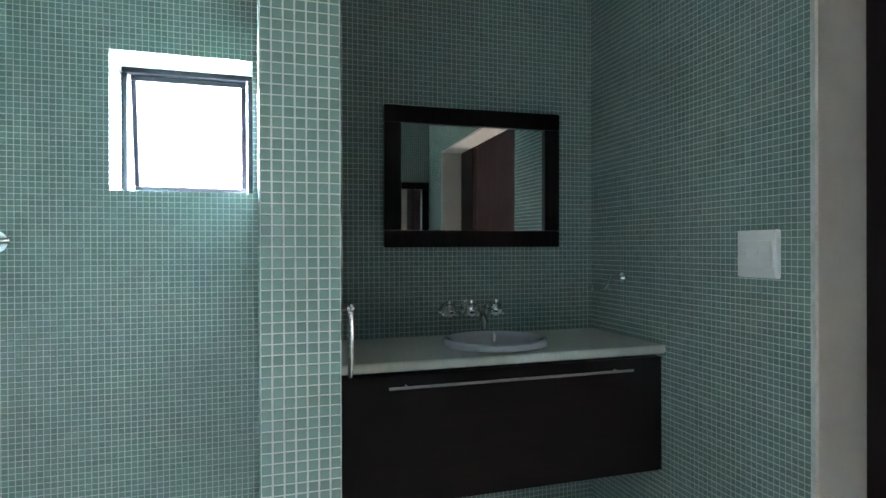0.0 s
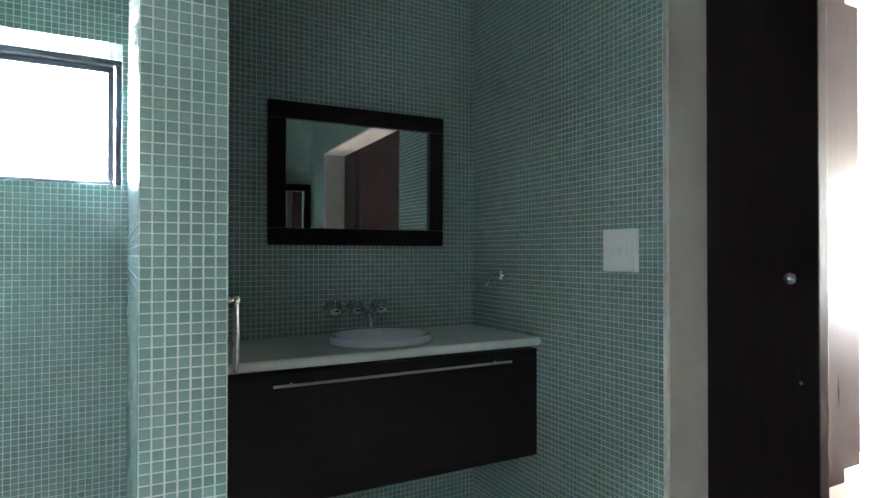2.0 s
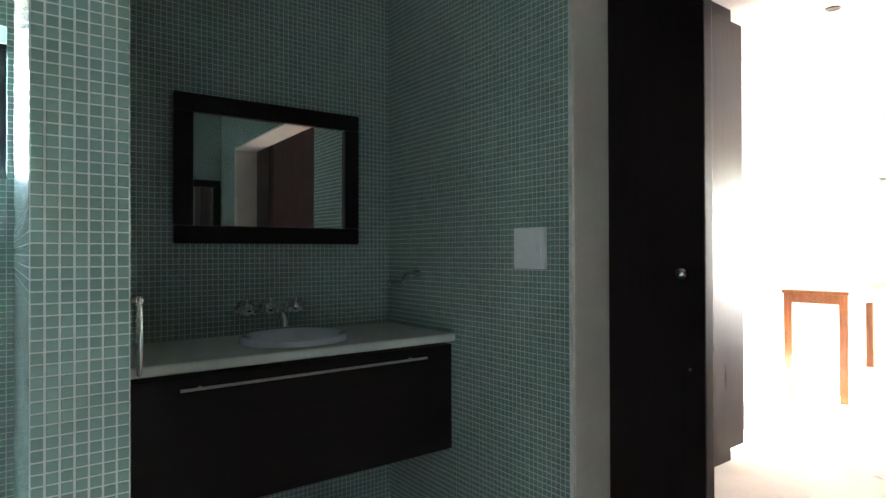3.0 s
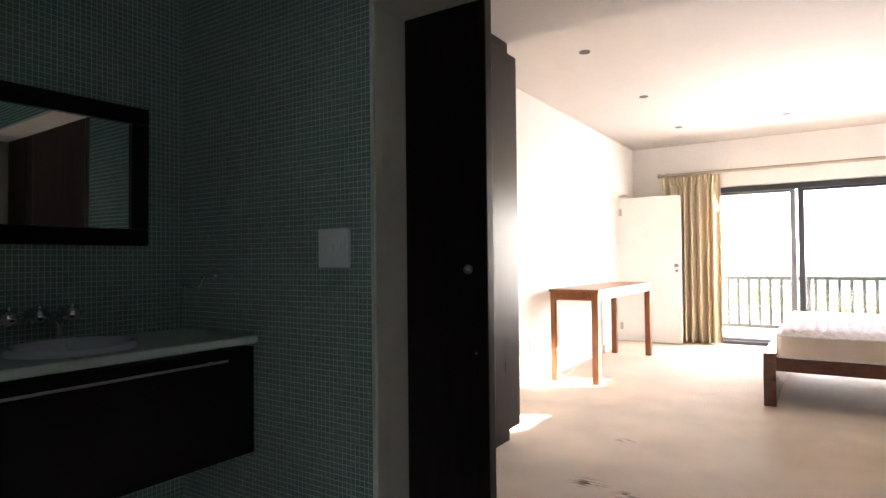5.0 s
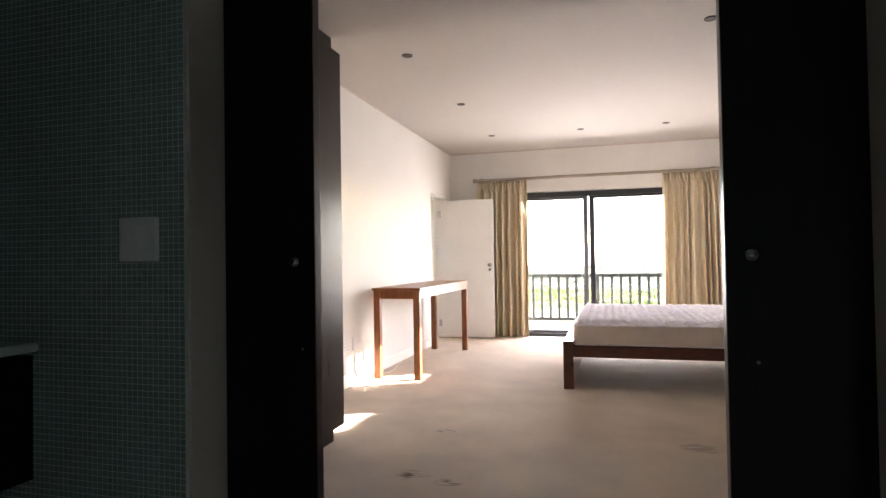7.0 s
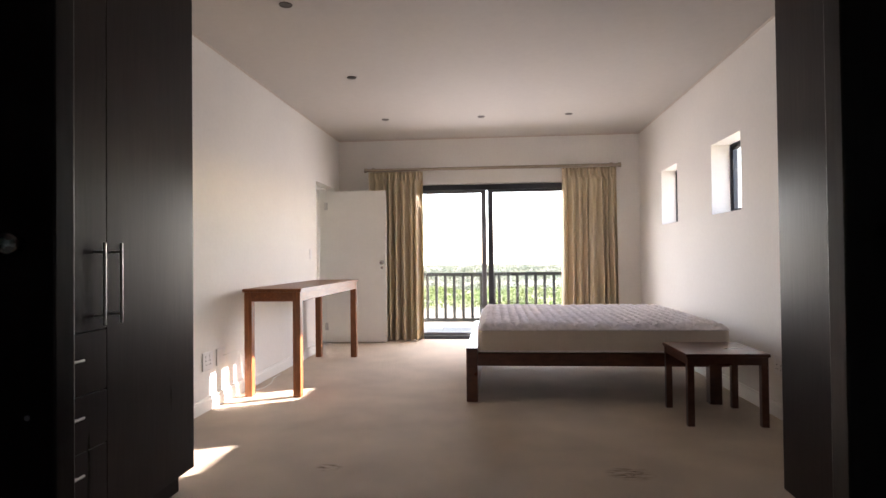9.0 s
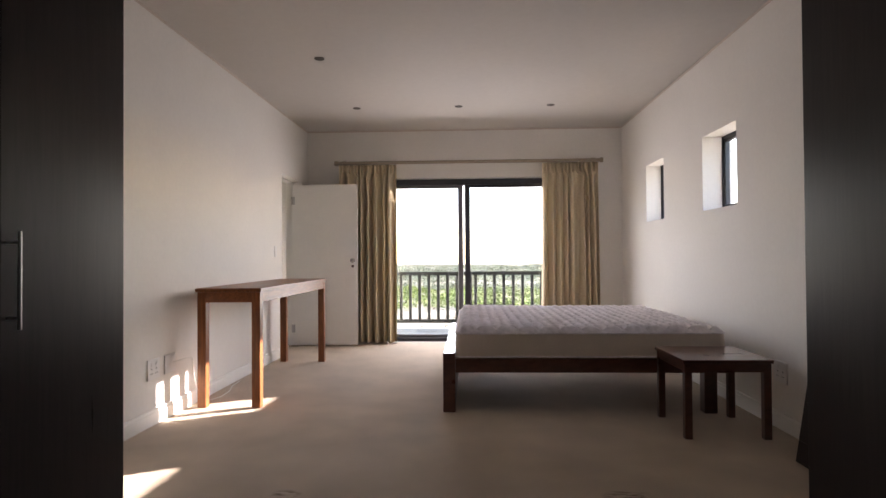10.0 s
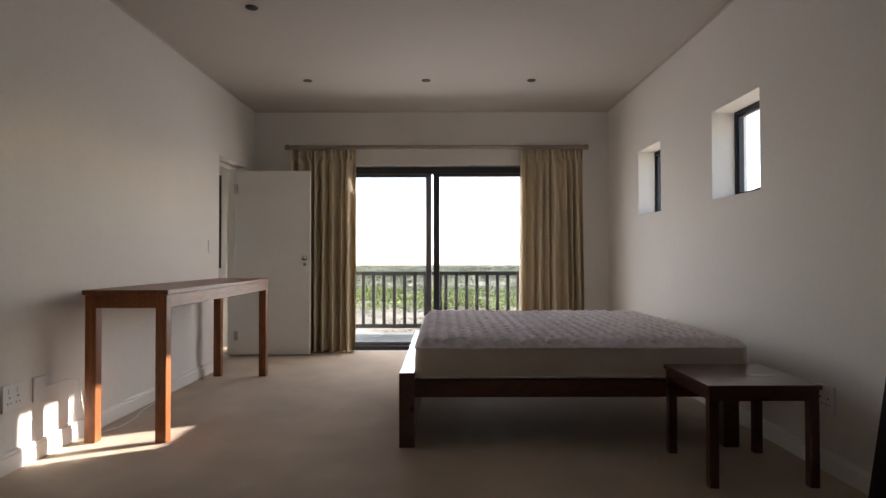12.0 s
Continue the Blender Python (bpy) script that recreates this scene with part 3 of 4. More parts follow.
def basin():
    root = thing("wash_basin", "white oval ceramic basin set into the countertop", "basin")
    cx, cy = 1.017, 2.475
    bm = bmesh.new()
    n = 56
    prof = [(1.145, 0.0008), (1.155, 0.008), (1.13, 0.017), (1.07, 0.021), (1.0, 0.018), (0.94, 0.006), (0.88, -0.03), (0.74, -0.07), (0.48, -0.094), (0.16, -0.10)]
    rings = []
    for s_, z in prof:
        rings.append([bm.verts.new((cx + 0.144 * s_ * math.cos(2 * math.pi * k / n), cy + 0.132 * s_ * math.sin(2 * math.pi * k / n), CT + z)) for k in range(n)])
    for a, b in zip(rings, rings[1:]):
        for k in range(n):
            bm.faces.new((a[k], a[(k + 1) % n], b[(k + 1) % n], b[k]))
    bm.faces.new(rings[-1])
    part("bowl", bm, M["ceramic"], root, smooth=True)
    bm = bmesh.new()
    bm_cyl(bm, (cx, cy, CT - 0.0998), (cx, cy, CT - 0.095), 0.02, 20)
    part("drain", bm, M["chrome"], root, "chrome drain", smooth=True)
    # white bead at the back rim imitates a bright glint on the ceramic
    bm = bmesh.new()
    bm_ball(bm, (cx + 0.038, cy + 0.108, CT + 0.004), 0.011, 0.75, 0.6, 1.5, 20)
    part("overflow_cap", bm, M["plastic"], root, "small white bead in place of a glint on the basin", smooth=True)


def taps():
    y = BY1 - 0.003
    root = thing("wall_mixer_tap", "chrome three-hole basin mixer on the mosaic wall", "tap")
    for x in (0.925, 1.003, 1.092):
        bm = bmesh.new()
        bm_cyl(bm, (x, y, 1.022), (x, y - 0.012, 1.022), 0.024, 20)
        bm_cyl(bm, (x, y - 0.01, 1.022), (x, y - 0.035, 1.022), 0.012, 14)
        bm_ball(bm, (x, y - 0.05, 1.026), 0.025, 1, 1, 1, 18)
        for k in range(3):
            a = radians(90 + 120 * k)
            bm_cyl(bm, (x, y - 0.055, 1.022), (x + 0.031 * math.cos(a), y - 0.055, 1.026 + 0.031 * math.sin(a)), 0.0072, 10)
        part("tap_handle", bm, M["chrome"], root, smooth=True)
    x = 1.026
    bm = bmesh.new()
    bm_cyl(bm, (x, y, 1.012), (x, y - 0.008, 1.012), 0.018, 20)
    pts = [(x, y - 0.004, 1.012)]
    for k in range(11):
        a = radians(9 * k)
        pts.append((x, y - 0.06 - 0.06 * math.sin(a), 0.995 + 0.018 * math.cos(a) - 0.028 * (k / 10) ** 2))
    bm_tube(bm, pts, 0.0135, 14)
    part("spout", bm, M["chrome"], root, smooth=True)


def framed_mirror(name, x0, x1, z0, z1, m, label, fw=0.057):
    root = thing(name, label, "mirror")
    root.matrix_basis = m
    w, h = x1 - x0, z1 - z0
    for nm, d in (("frame_rail", (-w / 2, w / 2, h - fw, h)), ("frame_rail", (-w / 2, w / 2, 0, fw)), ("frame_stile", (-w / 2, -w / 2 + fw, fw, h - fw)), ("frame_stile", (w / 2 - fw, w / 2, fw, h - fw))):
        box_part(nm, (d[0], d[1], -0.028, -0.002, d[2], d[3]), M["espresso"], root, bevel=0.004)
    box_part("mirror_glass", (-w / 2 + fw - 0.004, w / 2 - fw + 0.004, -0.014, -0.008, fw - 0.004, h - fw + 0.004), M["mirror"], root)
    return root


def towel_ring(name, m, label):
    """A short post with a flattened ring that hangs from it; local +x points away from the wall."""
    root = thing(name, label, "towel ring")
    root.matrix_basis = m
    bm = bmesh.new()
    bm_cyl(bm, (0, 0, 0), (0.008, 0, 0), 0.018, 18)
    bm_cyl(bm, (0.005, 0, 0), (0.03, 0, 0), 0.0065, 12)
    bm_ball(bm, (0.03, 0, 0), 0.009, 1, 1, 1, 14)
    part("post", bm, M["chrome"], root, smooth=True)
    bm = bmesh.new()
    pts = [(0.03, 0.011 * math.sin(a), -0.064 + 0.061 * math.cos(a)) for a in [2 * math.pi * k / 32 for k in range(33)]]
    bm_tube(bm, pts, 0.0042, 10)
    part("ring", bm, M["chrome"], root, smooth=True)


def paper_holder():
    root = thing("toilet_roll_holder", "small chrome roll holder arm on the mosaic wall", "roll holder")
    x = BX1 - 0.003
    bm = bmesh.new()
    bm_cyl(bm, (x, 2.495, 1.132), (x - 0.008, 2.495, 1.132), 0.017, 18)
    bm_cyl(bm, (x - 0.006, 2.495, 1.132), (x - 0.05, 2.495, 1.132), 0.007, 12)
    part("post", bm, M["chrome"], root, smooth=True)
    bm = bmesh.new()
    bm_tube(bm, [(x - 0.05, 2.495, 1.132), (x - 0.058, 2.496, 1.12), (x - 0.06, 2.5, 1.105), (x - 0.06, 2.515, 1.095), (x - 0.06, 2.55, 1.094), (x - 0.06, 2.585, 1.094)], 0.0055, 10)
    bm_ball(bm, (x - 0.06, 2.592, 1.094), 0.0125, 1, 1, 1, 12)
    part("arm", bm, M["chrome"], root, smooth=True)


def shower_tap():
    root = thing("shower_mixer", "small chrome shower mixer on the mosaic wall", "tap")
    y, x, z = BY1 - 0.003, -0.375, 1.255
    bm = bmesh.new()
    bm_cyl(bm, (x, y, z), (x, y - 0.008, z), 0.032, 24)
    bm_cyl(bm, (x, y - 0.006, z), (x, y - 0.045, z), 0.018, 18)
    part("body", bm, M["chrome"], root, smooth=True)
    bm = bmesh.new()
    bm_tube(bm, [(x, y - 0.045, z), (x + 0.005, y - 0.055, z), (x + 0.03, y - 0.06, z + 0.002), (x + 0.055, y - 0.06, z + 0.004)], 0.006, 10)
    part("lever", bm, M["chrome"], root, smooth=True)


def wall_plate(name, m, w, h, kind, label, category):
    """A plate in the local xz plane that faces local -y, hung by its middle."""
    root = thing(name, label, category, "wall plates")
    d = 0.016 if kind == "switch" else 0.009
    root.matrix_basis = m
    box_part("plate", (-w / 2, w / 2, -d, 0.0, -h / 2, h / 2), M["plastic"], root, bevel=0.003)
    if kind == "switch":
        box_part("module_panel", (-w * 0.42, w * 0.42, -0.0190, -0.0155, -h * 0.28, h * 0.28), M["plastic"], root, bevel=0.001)
        for k in (-1, 0, 1):
            box_part("rocker", (k * w * 0.25 - w * 0.07, k * w * 0.25 + w * 0.07, -0.0225, -0.0185, -h * 0.09, h * 0.09), M["plastic"], root, bevel=0.001)
    if kind == "socket":
        for k in (-1, 1):
            box_part("rocker", (k * w * 0.2 - 0.009, k * w * 0.2 + 0.009, -0.013, -0.0085, h * 0.16, h * 0.34), M["plastic"], root, bevel=0.001)
        for k in (-1, 1):
            for dx, dz, r in ((0, h * 0.02, 0.0055), (-0.011, -h * 0.2, 0.0042), (0.011, -h * 0.2, 0.0042)):
                bm = bmesh.new()
                bm_cyl(bm, (k * w * 0.2 + dx, -0.0088, dz), (k * w * 0.2 + dx, -0.0094, dz), r, 10)
                part("socket_hole", bm, M["plastic_dark"], root)
    return root


vanity()
vanity_top()
basin()
taps()
MIRROR_TURN = -2.0
framed_mirror("framed_mirror", 0.711, 1.339, 1.236, 1.705, pose(1.025, BY1 - 0.016, 1.236, 0.5, 0, MIRROR_TURN), "wide mirror in a broad dark espresso wooden frame")
framed_mirror("framed_mirror", 0.0, 0.644, 1.239, 1.729, pose(1.165, BY0 + 0.016, 1.239, 0, 0, 180), "second dark-framed mirror on the mosaic back wall")
framed_mirror("leaning_mirror", 0.0, 0.80, 0.0, 1.378, pose(4.11, RY0 + 0.222, 0.001, -9.2, 0, 180), "tall mirror in broad dark wooden frame leaning on the wall", fw=0.115)
towel_ring("towel_ring", pose(PIER[1] + 0.003, 1.86, 1.124), "chrome towel ring on the side of the mosaic pier")
paper_holder()
shower_tap()
wall_plate("light_switch", pose(BX1 - 0.003, 1.927, 1.2165, 0, 0, -90), 0.118, 0.117, "switch", "white square plastic light switch on green mosaic", "light switch")
wall_plate("wall_socket", pose(5.135, RY1, 0.37, 0, 0, 0), 0.15, 0.136, "socket", "white double wall socket beside the console table", "socket")
wall_plate("wall_socket", pose(5.35, RY1, 0.372, 0, 0, 0), 0.145, 0.13, "blank", "white plastic outlet plate with a loose cable", "socket")
wall_plate("wall_socket", pose(5.115, RY0, 0.362, 0, 0, 180), 0.15, 0.136, "socket", "white double wall socket beside the side table", "socket")
wall_plate("light_switch", pose(7.62, RY1, 1.18, 0, 0, 0), 0.06, 0.115, "blank", "white narrow light switch beside the bedroom doorway", "light switch")


def cable():
    root = thing("loose_cable", "thin white cable from the outlet to the floor", "cable")
    bm = bmesh.new()
    y = RY1
    pts = [(5.38, y - 0.01, 0.375), (5.41, y - 0.035, 0.382), (5.50, y - 0.045, 0.385), (5.60, y - 0.045, 0.37), (5.625, y - 0.045, 0.32), (5.632, y - 0.045, 0.24), (5.65, y - 0.05, 0.16), (5.70, y - 0.06, 0.06), (5.76, y - 0.08, 0.006), (5.9, y - 0.13, 0.004), (6.1, y - 0.12, 0.004), (6.3, y - 0.06, 0.004), (6.5, y - 0.05, 0.004)]
    bm_tube(bm, pts, 0.0035, 8)
    part("wire", bm, M["cable"], root, smooth=True)


cable()

# ---- bedroom things ----


def console_table():
    root = thing("console_table", "long red-brown hardwood console table with square legs", "table")
    x0, x1, y0, y1, h = 5.56, 7.56, 2.478, 2.975, 0.885
    box_part("tabletop", (x0, x1, y0, y1, h - 0.028, h), M["red_wood"], root, bevel=0.004)
    t, leg = 0.022, 0.064
    for d in ((x0 + 0.03, x1 - 0.03, y0 + 0.014, y0 + 0.014 + t), (x0 + 0.03, x1 - 0.03, y1 - 0.014 - t, y1 - 0.014)):
        box_part("apron", (*d, h - 0.105, h - 0.029), M["red_wood"], root, bevel=0.002)
    for a in (x0 + 0.014, x1 - 0.014 - t):
        box_part("apron", (a, a + t, y0 + 0.036, y1 - 0.036, h - 0.105, h - 0.029), M["red_wood"], root, bevel=0.002)
    for lx in (x0 + 0.012, x1 - 0.012 - leg):
        for ly in (y0 + 0.012, y1 - 0.012 - leg):
            box_part("leg", (lx, lx + leg, ly, ly + leg, 0, h - 0.03), M["red_wood_v"], root, bevel=0.004)


def side_table():
    root = thing("side_table", "low square dark-red hardwood side table beside the bed", "table")
    x0, x1, y0, y1, h = 4.88, 5.43, -0.865, -0.335, 0.477
    box_part("tabletop", (x0, x1, y0, y1, h - 0.022, h), M["bed_wood"], root, bevel=0.003)
    t, leg = 0.02, 0.044
    for d in ((x0 + 0.02, x1 - 0.02, y0 + 0.012, y0 + 0.012 + t), (x0 + 0.02, x1 - 0.02, y1 - 0.012 - t, y1 - 0.012)):
        box_part("apron", (*d, h - 0.075, h - 0.023), M["bed_wood"], root, bevel=0.002)
    for a in (x0 + 0.012, x1 - 0.012 - t):
        box_part("apron", (a, a + t, y0 + 0.032, y1 - 0.032, h - 0.075, h - 0.023), M["bed_wood"], root, bevel=0.002)
    for lx in (x0 + 0.01, x1 - 0.01 - leg):
        for ly in (y0 + 0.01, y1 - 0.01 - leg):
            box_part("leg", (lx, lx + leg, ly, ly + leg, 0, h - 0.023), M["bed_wood"], root, bevel=0.003)


BED = (5.48, 7.42, -0.86, 1.136)


def bed_frame():
    root = thing("bed_frame", "low dark-red hardwood bed frame with square legs", "bed")
    x0, x1, y0, y1 = BED
    leg = 0.088
    for lx in (x0, x1 - leg):
        for ly in (y1 - leg, y0 + 0.08):
            box_part("leg", (lx, lx + leg, ly, ly + leg, 0, 0.42 if ly > 0 else 0.375), M["bed_wood"], root, bevel=0.004)
    for a in (x0 + 0.012, x1 - 0.012 - 0.05):
        box_part("side_rail", (a, a + 0.05, y0, y1 - leg - 0.001, 0.28, 0.378), M["bed_wood"], root, bevel=0.003)
    box_part("foot_rail", (x0 + leg + 0.001, x1 - leg - 0.001, y1 - leg, y1 - 0.004, 0.32, 0.42), M["bed_wood"], root, bevel=0.003)
    box_part("foot_panel", (x0 + leg + 0.001, x1 - leg - 0.001, y1 - leg + 0.002, y1 - leg + 0.022, 0.012, 0.319), M["bed_wood"], root, "dark-red polished wooden panel", bevel=0.002)
    box_part("head_rail", (x0 + 0.07, x1 - 0.07, y0, y0 + 0.04, 0.28, 0.378), M["bed_wood"], root, bevel=0.003)
    box_part("base_board", (x0 + 0.064, x1 - 0.064, y0 + 0.042, y1 - leg - 0.003, 0.345, 0.372), M["bed_wood"], root)


def mattress():
    root = thing("mattress", "bare white mattress with quilted top on the bed", "mattress")
    x0, x1, y0, y1 = BED[0] + 0.02, BED[1] - 0.02, BED[2] + 0.005, BED[3] - 0.09
    z0, z1, r = 0.3795, 0.569, 0.05
    bm = bmesh.new()

    def ring(inset, z):
        pts = []
        rr = max(r - inset, 0.004)
        for cx, cy, a0 in ((x1 - r, y1 - r, 0), (x0 + r, y1 - r, 90), (x0 + r, y0 + r, 180), (x1 - r, y0 + r, 270)):
            for k in range(5):
                a = radians(a0 + 22.5 * k)
                pts.append(bm.verts.new((cx + rr * math.cos(a), cy + rr * math.sin(a), z)))
        return pts
    rings = [ring(i, z) for i, z in ((0.02, z0), (0.006, z0 + 0.008), (0.0, z0 + 0.03), (-0.004, (z0 + z1) / 2), (0.0, z1 - 0.03), (0.004, z1 - 0.014), (0.012, z1 - 0.008))]
    for a, b in zip(rings, rings[1:]):
        for k in range(len(a)):
            bm.faces.new((a[k], a[(k + 1) % len(a)], b[(k + 1) % len(a)], b[k]))
    bm.faces.new(rings[0][::-1])
    bm.faces.new(rings[-1])
    part("border", bm, M["mattress_side"], root, smooth=True)
    for z, ins in ((z0 + 0.012, 0.0), (z1 - 0.013, 0.0)):
        bm = bmesh.new()
        pts = []
        for cx, cy, a0 in ((x1 - r, y1 - r, 0), (x0 + r, y1 - r, 90), (x0 + r, y0 + r, 180), (x1 - r, y0 + r, 270)):
            for k in range(5):
                a = radians(a0 + 22.5 * k)
                pts.append((cx + r * math.cos(a), cy + r * math.sin(a), z))
        bm_tube(bm, pts + [pts[0]], 0.006, 8)
        part("piping", bm, M["mattress"], root, smooth=True)
    # quilted top: puffed diamonds, stitched down along their edges
    nx, ny = 210, 230
    bm = bmesh.new()
    grid = []
    for i in range(nx + 1):
        row = []
        for j in range(ny + 1):
            u, v = i / nx, j / ny
            x, y = x0 + 0.008 + (x1 - x0 - 0.016) * u, y0 + 0.008 + (y1 - y0 - 0.016) * v
            wob = 0.02 * noise.noise((x * 3, y * 3, 0.3))
            a, b = (x + y + wob) / 0.15, (x - y + wob) / 0.15
            q = min(abs(math.sin(math.pi * a)), abs(math.sin(math.pi * b)))
            e = min(u, 1 - u) * (x1 - x0), min(v, 1 - v) * (y1 - y0)
            edge = min(1.0, min(e) / 0.05)
            z = z1 - 0.012 + edge ** 0.5 * 0.012 + 0.04 * min(1.0, q / 0.8) ** 0.5 * edge + 0.006 * noise.noise((x * 1.7, y * 1.7, 2)) + 0.0035 * edge * noise.noise((x * 22, y * 22, 5))
            row.append(bm.verts.new((x, y, z)))
        grid.append(row)
    for i in range(nx):
        for j in range(ny):
            bm.faces.new((grid[i][j], grid[i + 1][j], grid[i + 1][j + 1], grid[i][j + 1]))
    part("quilted_top", bm, M["mattress"], root, smooth=True)


console_table()
side_table()
bed_frame()
mattress()

ROD = (8.83, 2.33)


def curtain_rod():
    root = thing("curtain_rod", "limed wooden curtain rod above the balcony door", "curtain rod")
    bm = bmesh.new()
    bm_cyl(bm, (ROD[0], -0.74, ROD[1]), (ROD[0], 2.65, ROD[1]), 0.021, 16)
    part("pole", bm, M["rod"], root, smooth=True)
    for y in (-0.75, 2.66):
        bm = bmesh.new()
        bm_cyl(bm, (ROD[0], y - 0.018, ROD[1]), (ROD[0], y + 0.018, ROD[1]), 0.03, 18)
        part("finial", bm, M["rod"], root, smooth=True)
    for y in (-0.66, 2.57):
        bm = bmesh.new()
        bm_box(bm, RX1 - 0.012, RX1, y - 0.02, y + 0.02, ROD[1] - 0.045, ROD[1] + 0.045, bevel=0.003)
        bm_box(bm, ROD[0], RX1 - 0.01, y - 0.012, y + 0.012, ROD[1] - 0.012, ROD[1] + 0.012, bevel=0.003)
        part("bracket", bm, M["rod"], root)


def curtain(y0, y1, seed, flare, label):
    """A pleated curtain; pinched heading, loose folds below."""
    root = thing("curtain", label, "curtain", "curtains")
    rng = random.Random(seed)
    z0, z1 = 0.012, ROD[1] - 0.028
    nfold = 8
    ph = [rng.uniform(-0.5, 0.5) for _ in range(nfold + 2)]
    am = [rng.uniform(0.8, 1.35) for _ in range(nfold + 2)]
    wd = [rng.uniform(0.5, 1.7) for _ in range(nfold)]
    cum = [sum(wd[:i]) / sum(wd) for i in range(nfold + 1)]
    nu, nv = nfold * 24, 60
    bm = bmesh.new()
    grid = []
    for j in range(nv + 1):
        v = j / nv
        z = z0 + (z1 - z0) * v
        row = []
        head = min(1.0, max(0.0, (v - 0.935) / 0.02))
        for i in range(nu + 1):
            u = i / nu
            k = u * nfold
            kk = int(min(k, nfold - 1))
            f = k - kk
            a = am[kk] * (1 - f) + am[kk + 1] * f
            p = (ph[kk] * (1 - f) + ph[kk + 1] * f) * (1 - v) * 0.8
            amp = (0.042 * (1 - v) ** 0.5 + 0.034) * a * (1 - 0.7 * head)
            d = amp * math.sin(2 * math.pi * k + p * 2)
            d += 0.006 * math.sin(2 * math.pi * k * 2.3 + seed + 0.6 * v) * (1 - head) * v
            d += 0.034 * head * math.sin(2 * math.pi * k * 2) + 0.007 * (1 - head) * v ** 6 * math.sin(2 * math.pi * k * 2)
            d -= 0.012 * head
            squeeze = 1 + flare * (1 - v) ** 1.3
            mid = (y0 + y1) / 2
            uu = cum[kk] + (cum[kk + 1] - cum[kk]) * f
            uu = uu * (1 - head) + u * head
            y = mid + (uu - 0.5) * (y1 - y0) * squeeze + 0.004 * math.sin(2 * math.pi * k * 0.5 + 3 * v + seed)
            row.append(bm.verts.new((ROD[0] - 0.0 + d * 0.9, y, z)))
        grid.append(row)
    for j in range(nv):
        for i in range(nu):
            bm.faces.new((grid[j][i], grid[j][i + 1], grid[j + 1][i + 1], grid[j + 1][i]))
    ob = part("cloth", bm, M["curtain"], root, smooth=True)
    sol = ob.modifiers.new("thickness", "SOLIDIFY")
    sol.thickness, sol.offset = 0.003, 0


curtain_rod()
curtain(1.875, 2.62, 3, 0.0, "gathered ochre curtain at the side by the white door")
curtain(-0.70, 0.005, 8, 0.06, "gathered ochre curtain at the side by the bed")


def downlight(x, y):
    root = thing("downlight", "small recessed downlight in the ceiling, switched off", "downlight", "ceiling downlights", (x, y, CEIL))
    bm = bmesh.new()
    n = 28
    prof = [(0.043, -0.0005), (0.043, -0.004), (0.040, -0.006), (0.034, -0.005), (0.031, 0.0)]
    rings = [[bm.verts.new((r * math.cos(2 * math.pi * k / n), r * math.sin(2 * math.pi * k / n), z)) for k in range(n)] for r, z in prof]
    for a, b in zip(rings, rings[1:]):
        for k in range(n):
            bm.faces.new((a[k], a[(k + 1) % n], b[(k + 1) % n], b[k]))
    part("trim_ring", bm, M["lamp_can"], root, smooth=True)
    bm = bmesh.new()
    bm_cyl(bm, (0, 0, -0.004), (0, 0, -0.001), 0.0315, 24)
    part("bulb_face", bm, M["lamp_can"], root)


for p in ((4.57, 2.23), (4.54, 0.03), (6.12, 2.18), (7.76, 2.18), (7.76, 1.045), (7.76, 0.036)):
    downlight(*p)

# ---- balcony and veld ----
BXR = 10.6
structure("balcony_floor", [(RX1 + 0.0, BXR + 0.12, RY0 - 0.25, RY1 + 0.2, -0.25, -0.03)], M["deck"], "pale screeded balcony floor", "floor")


def balustrade():
    root = thing("balustrade", "grey painted wooden balcony balustrade", "railing", at=(0, 0, 0))
    y0, y1 = RY0 - 0.2, RY1 + 0.15
    box_part("top_rail", (BXR - 0.035, BXR + 0.035, y0, y1, 0.82, 0.876), M["rail"], root, bevel=0.006)
    box_part("bottom_rail", (BXR - 0.025, BXR + 0.025, y0, y1, 0.066, 0.124), M["rail"], root, bevel=0.005)
    for y in (y0, 0.94, y1):
        box_part("post", (BXR - 0.04, BXR + 0.04, y - 0.04, y + 0.04, -0.03, 0.819), M["rail"], root, bevel=0.005)
    n = 30
    for k in range(1, n):
        y = y0 + (y1 - y0) * k / n
        if abs(y - 0.94) > 0.06:
            box_part("baluster", (BXR - 0.02, BXR + 0.02, y - 0.023, y + 0.023, 0.124, 0.82), M["rail"], root, bevel=0.003)


balustrade()


def balcony_slabs():
    """Pale slabs with open joints over the screed."""
    floor = bpy.data.objects["balcony_floor"]
    bm = bmesh.new()
    bm_box(bm, -0.245, 0.245, -0.245, 0.245, -0.0, 0.012, bevel=0.003, seg=1)
    me = finish(bm, "slab", M["slab"])
    for i in range(3):
        for j in range(9):
            ob = new("slab", me)
            ob.parent = floor
            ob.location = (RX1 + 0.29 + 0.25 + 0.5 * i - 0.02, RY0 + 0.02 + 0.5 * j, -0.0305)


balcony_slabs()
# unseen side wall and soffit, added to keep direct sun off the balcony door
structure("wall_balcony_side", [(RX1 + 0.25, BXR + 0.3, RY0 - 0.45, RY0 - 0.25, -3.0, 2.75)], M["facade"], "unseen balcony side wall added to block the sun", "wall")
structure("ceiling_balcony", [(RX1 + 0.25, BXR + 0.5, RY0 - 0.45, RY1 + 0.2, 2.751, 2.90)], M["facade"], "unseen balcony soffit added to block the sun", "ceiling")
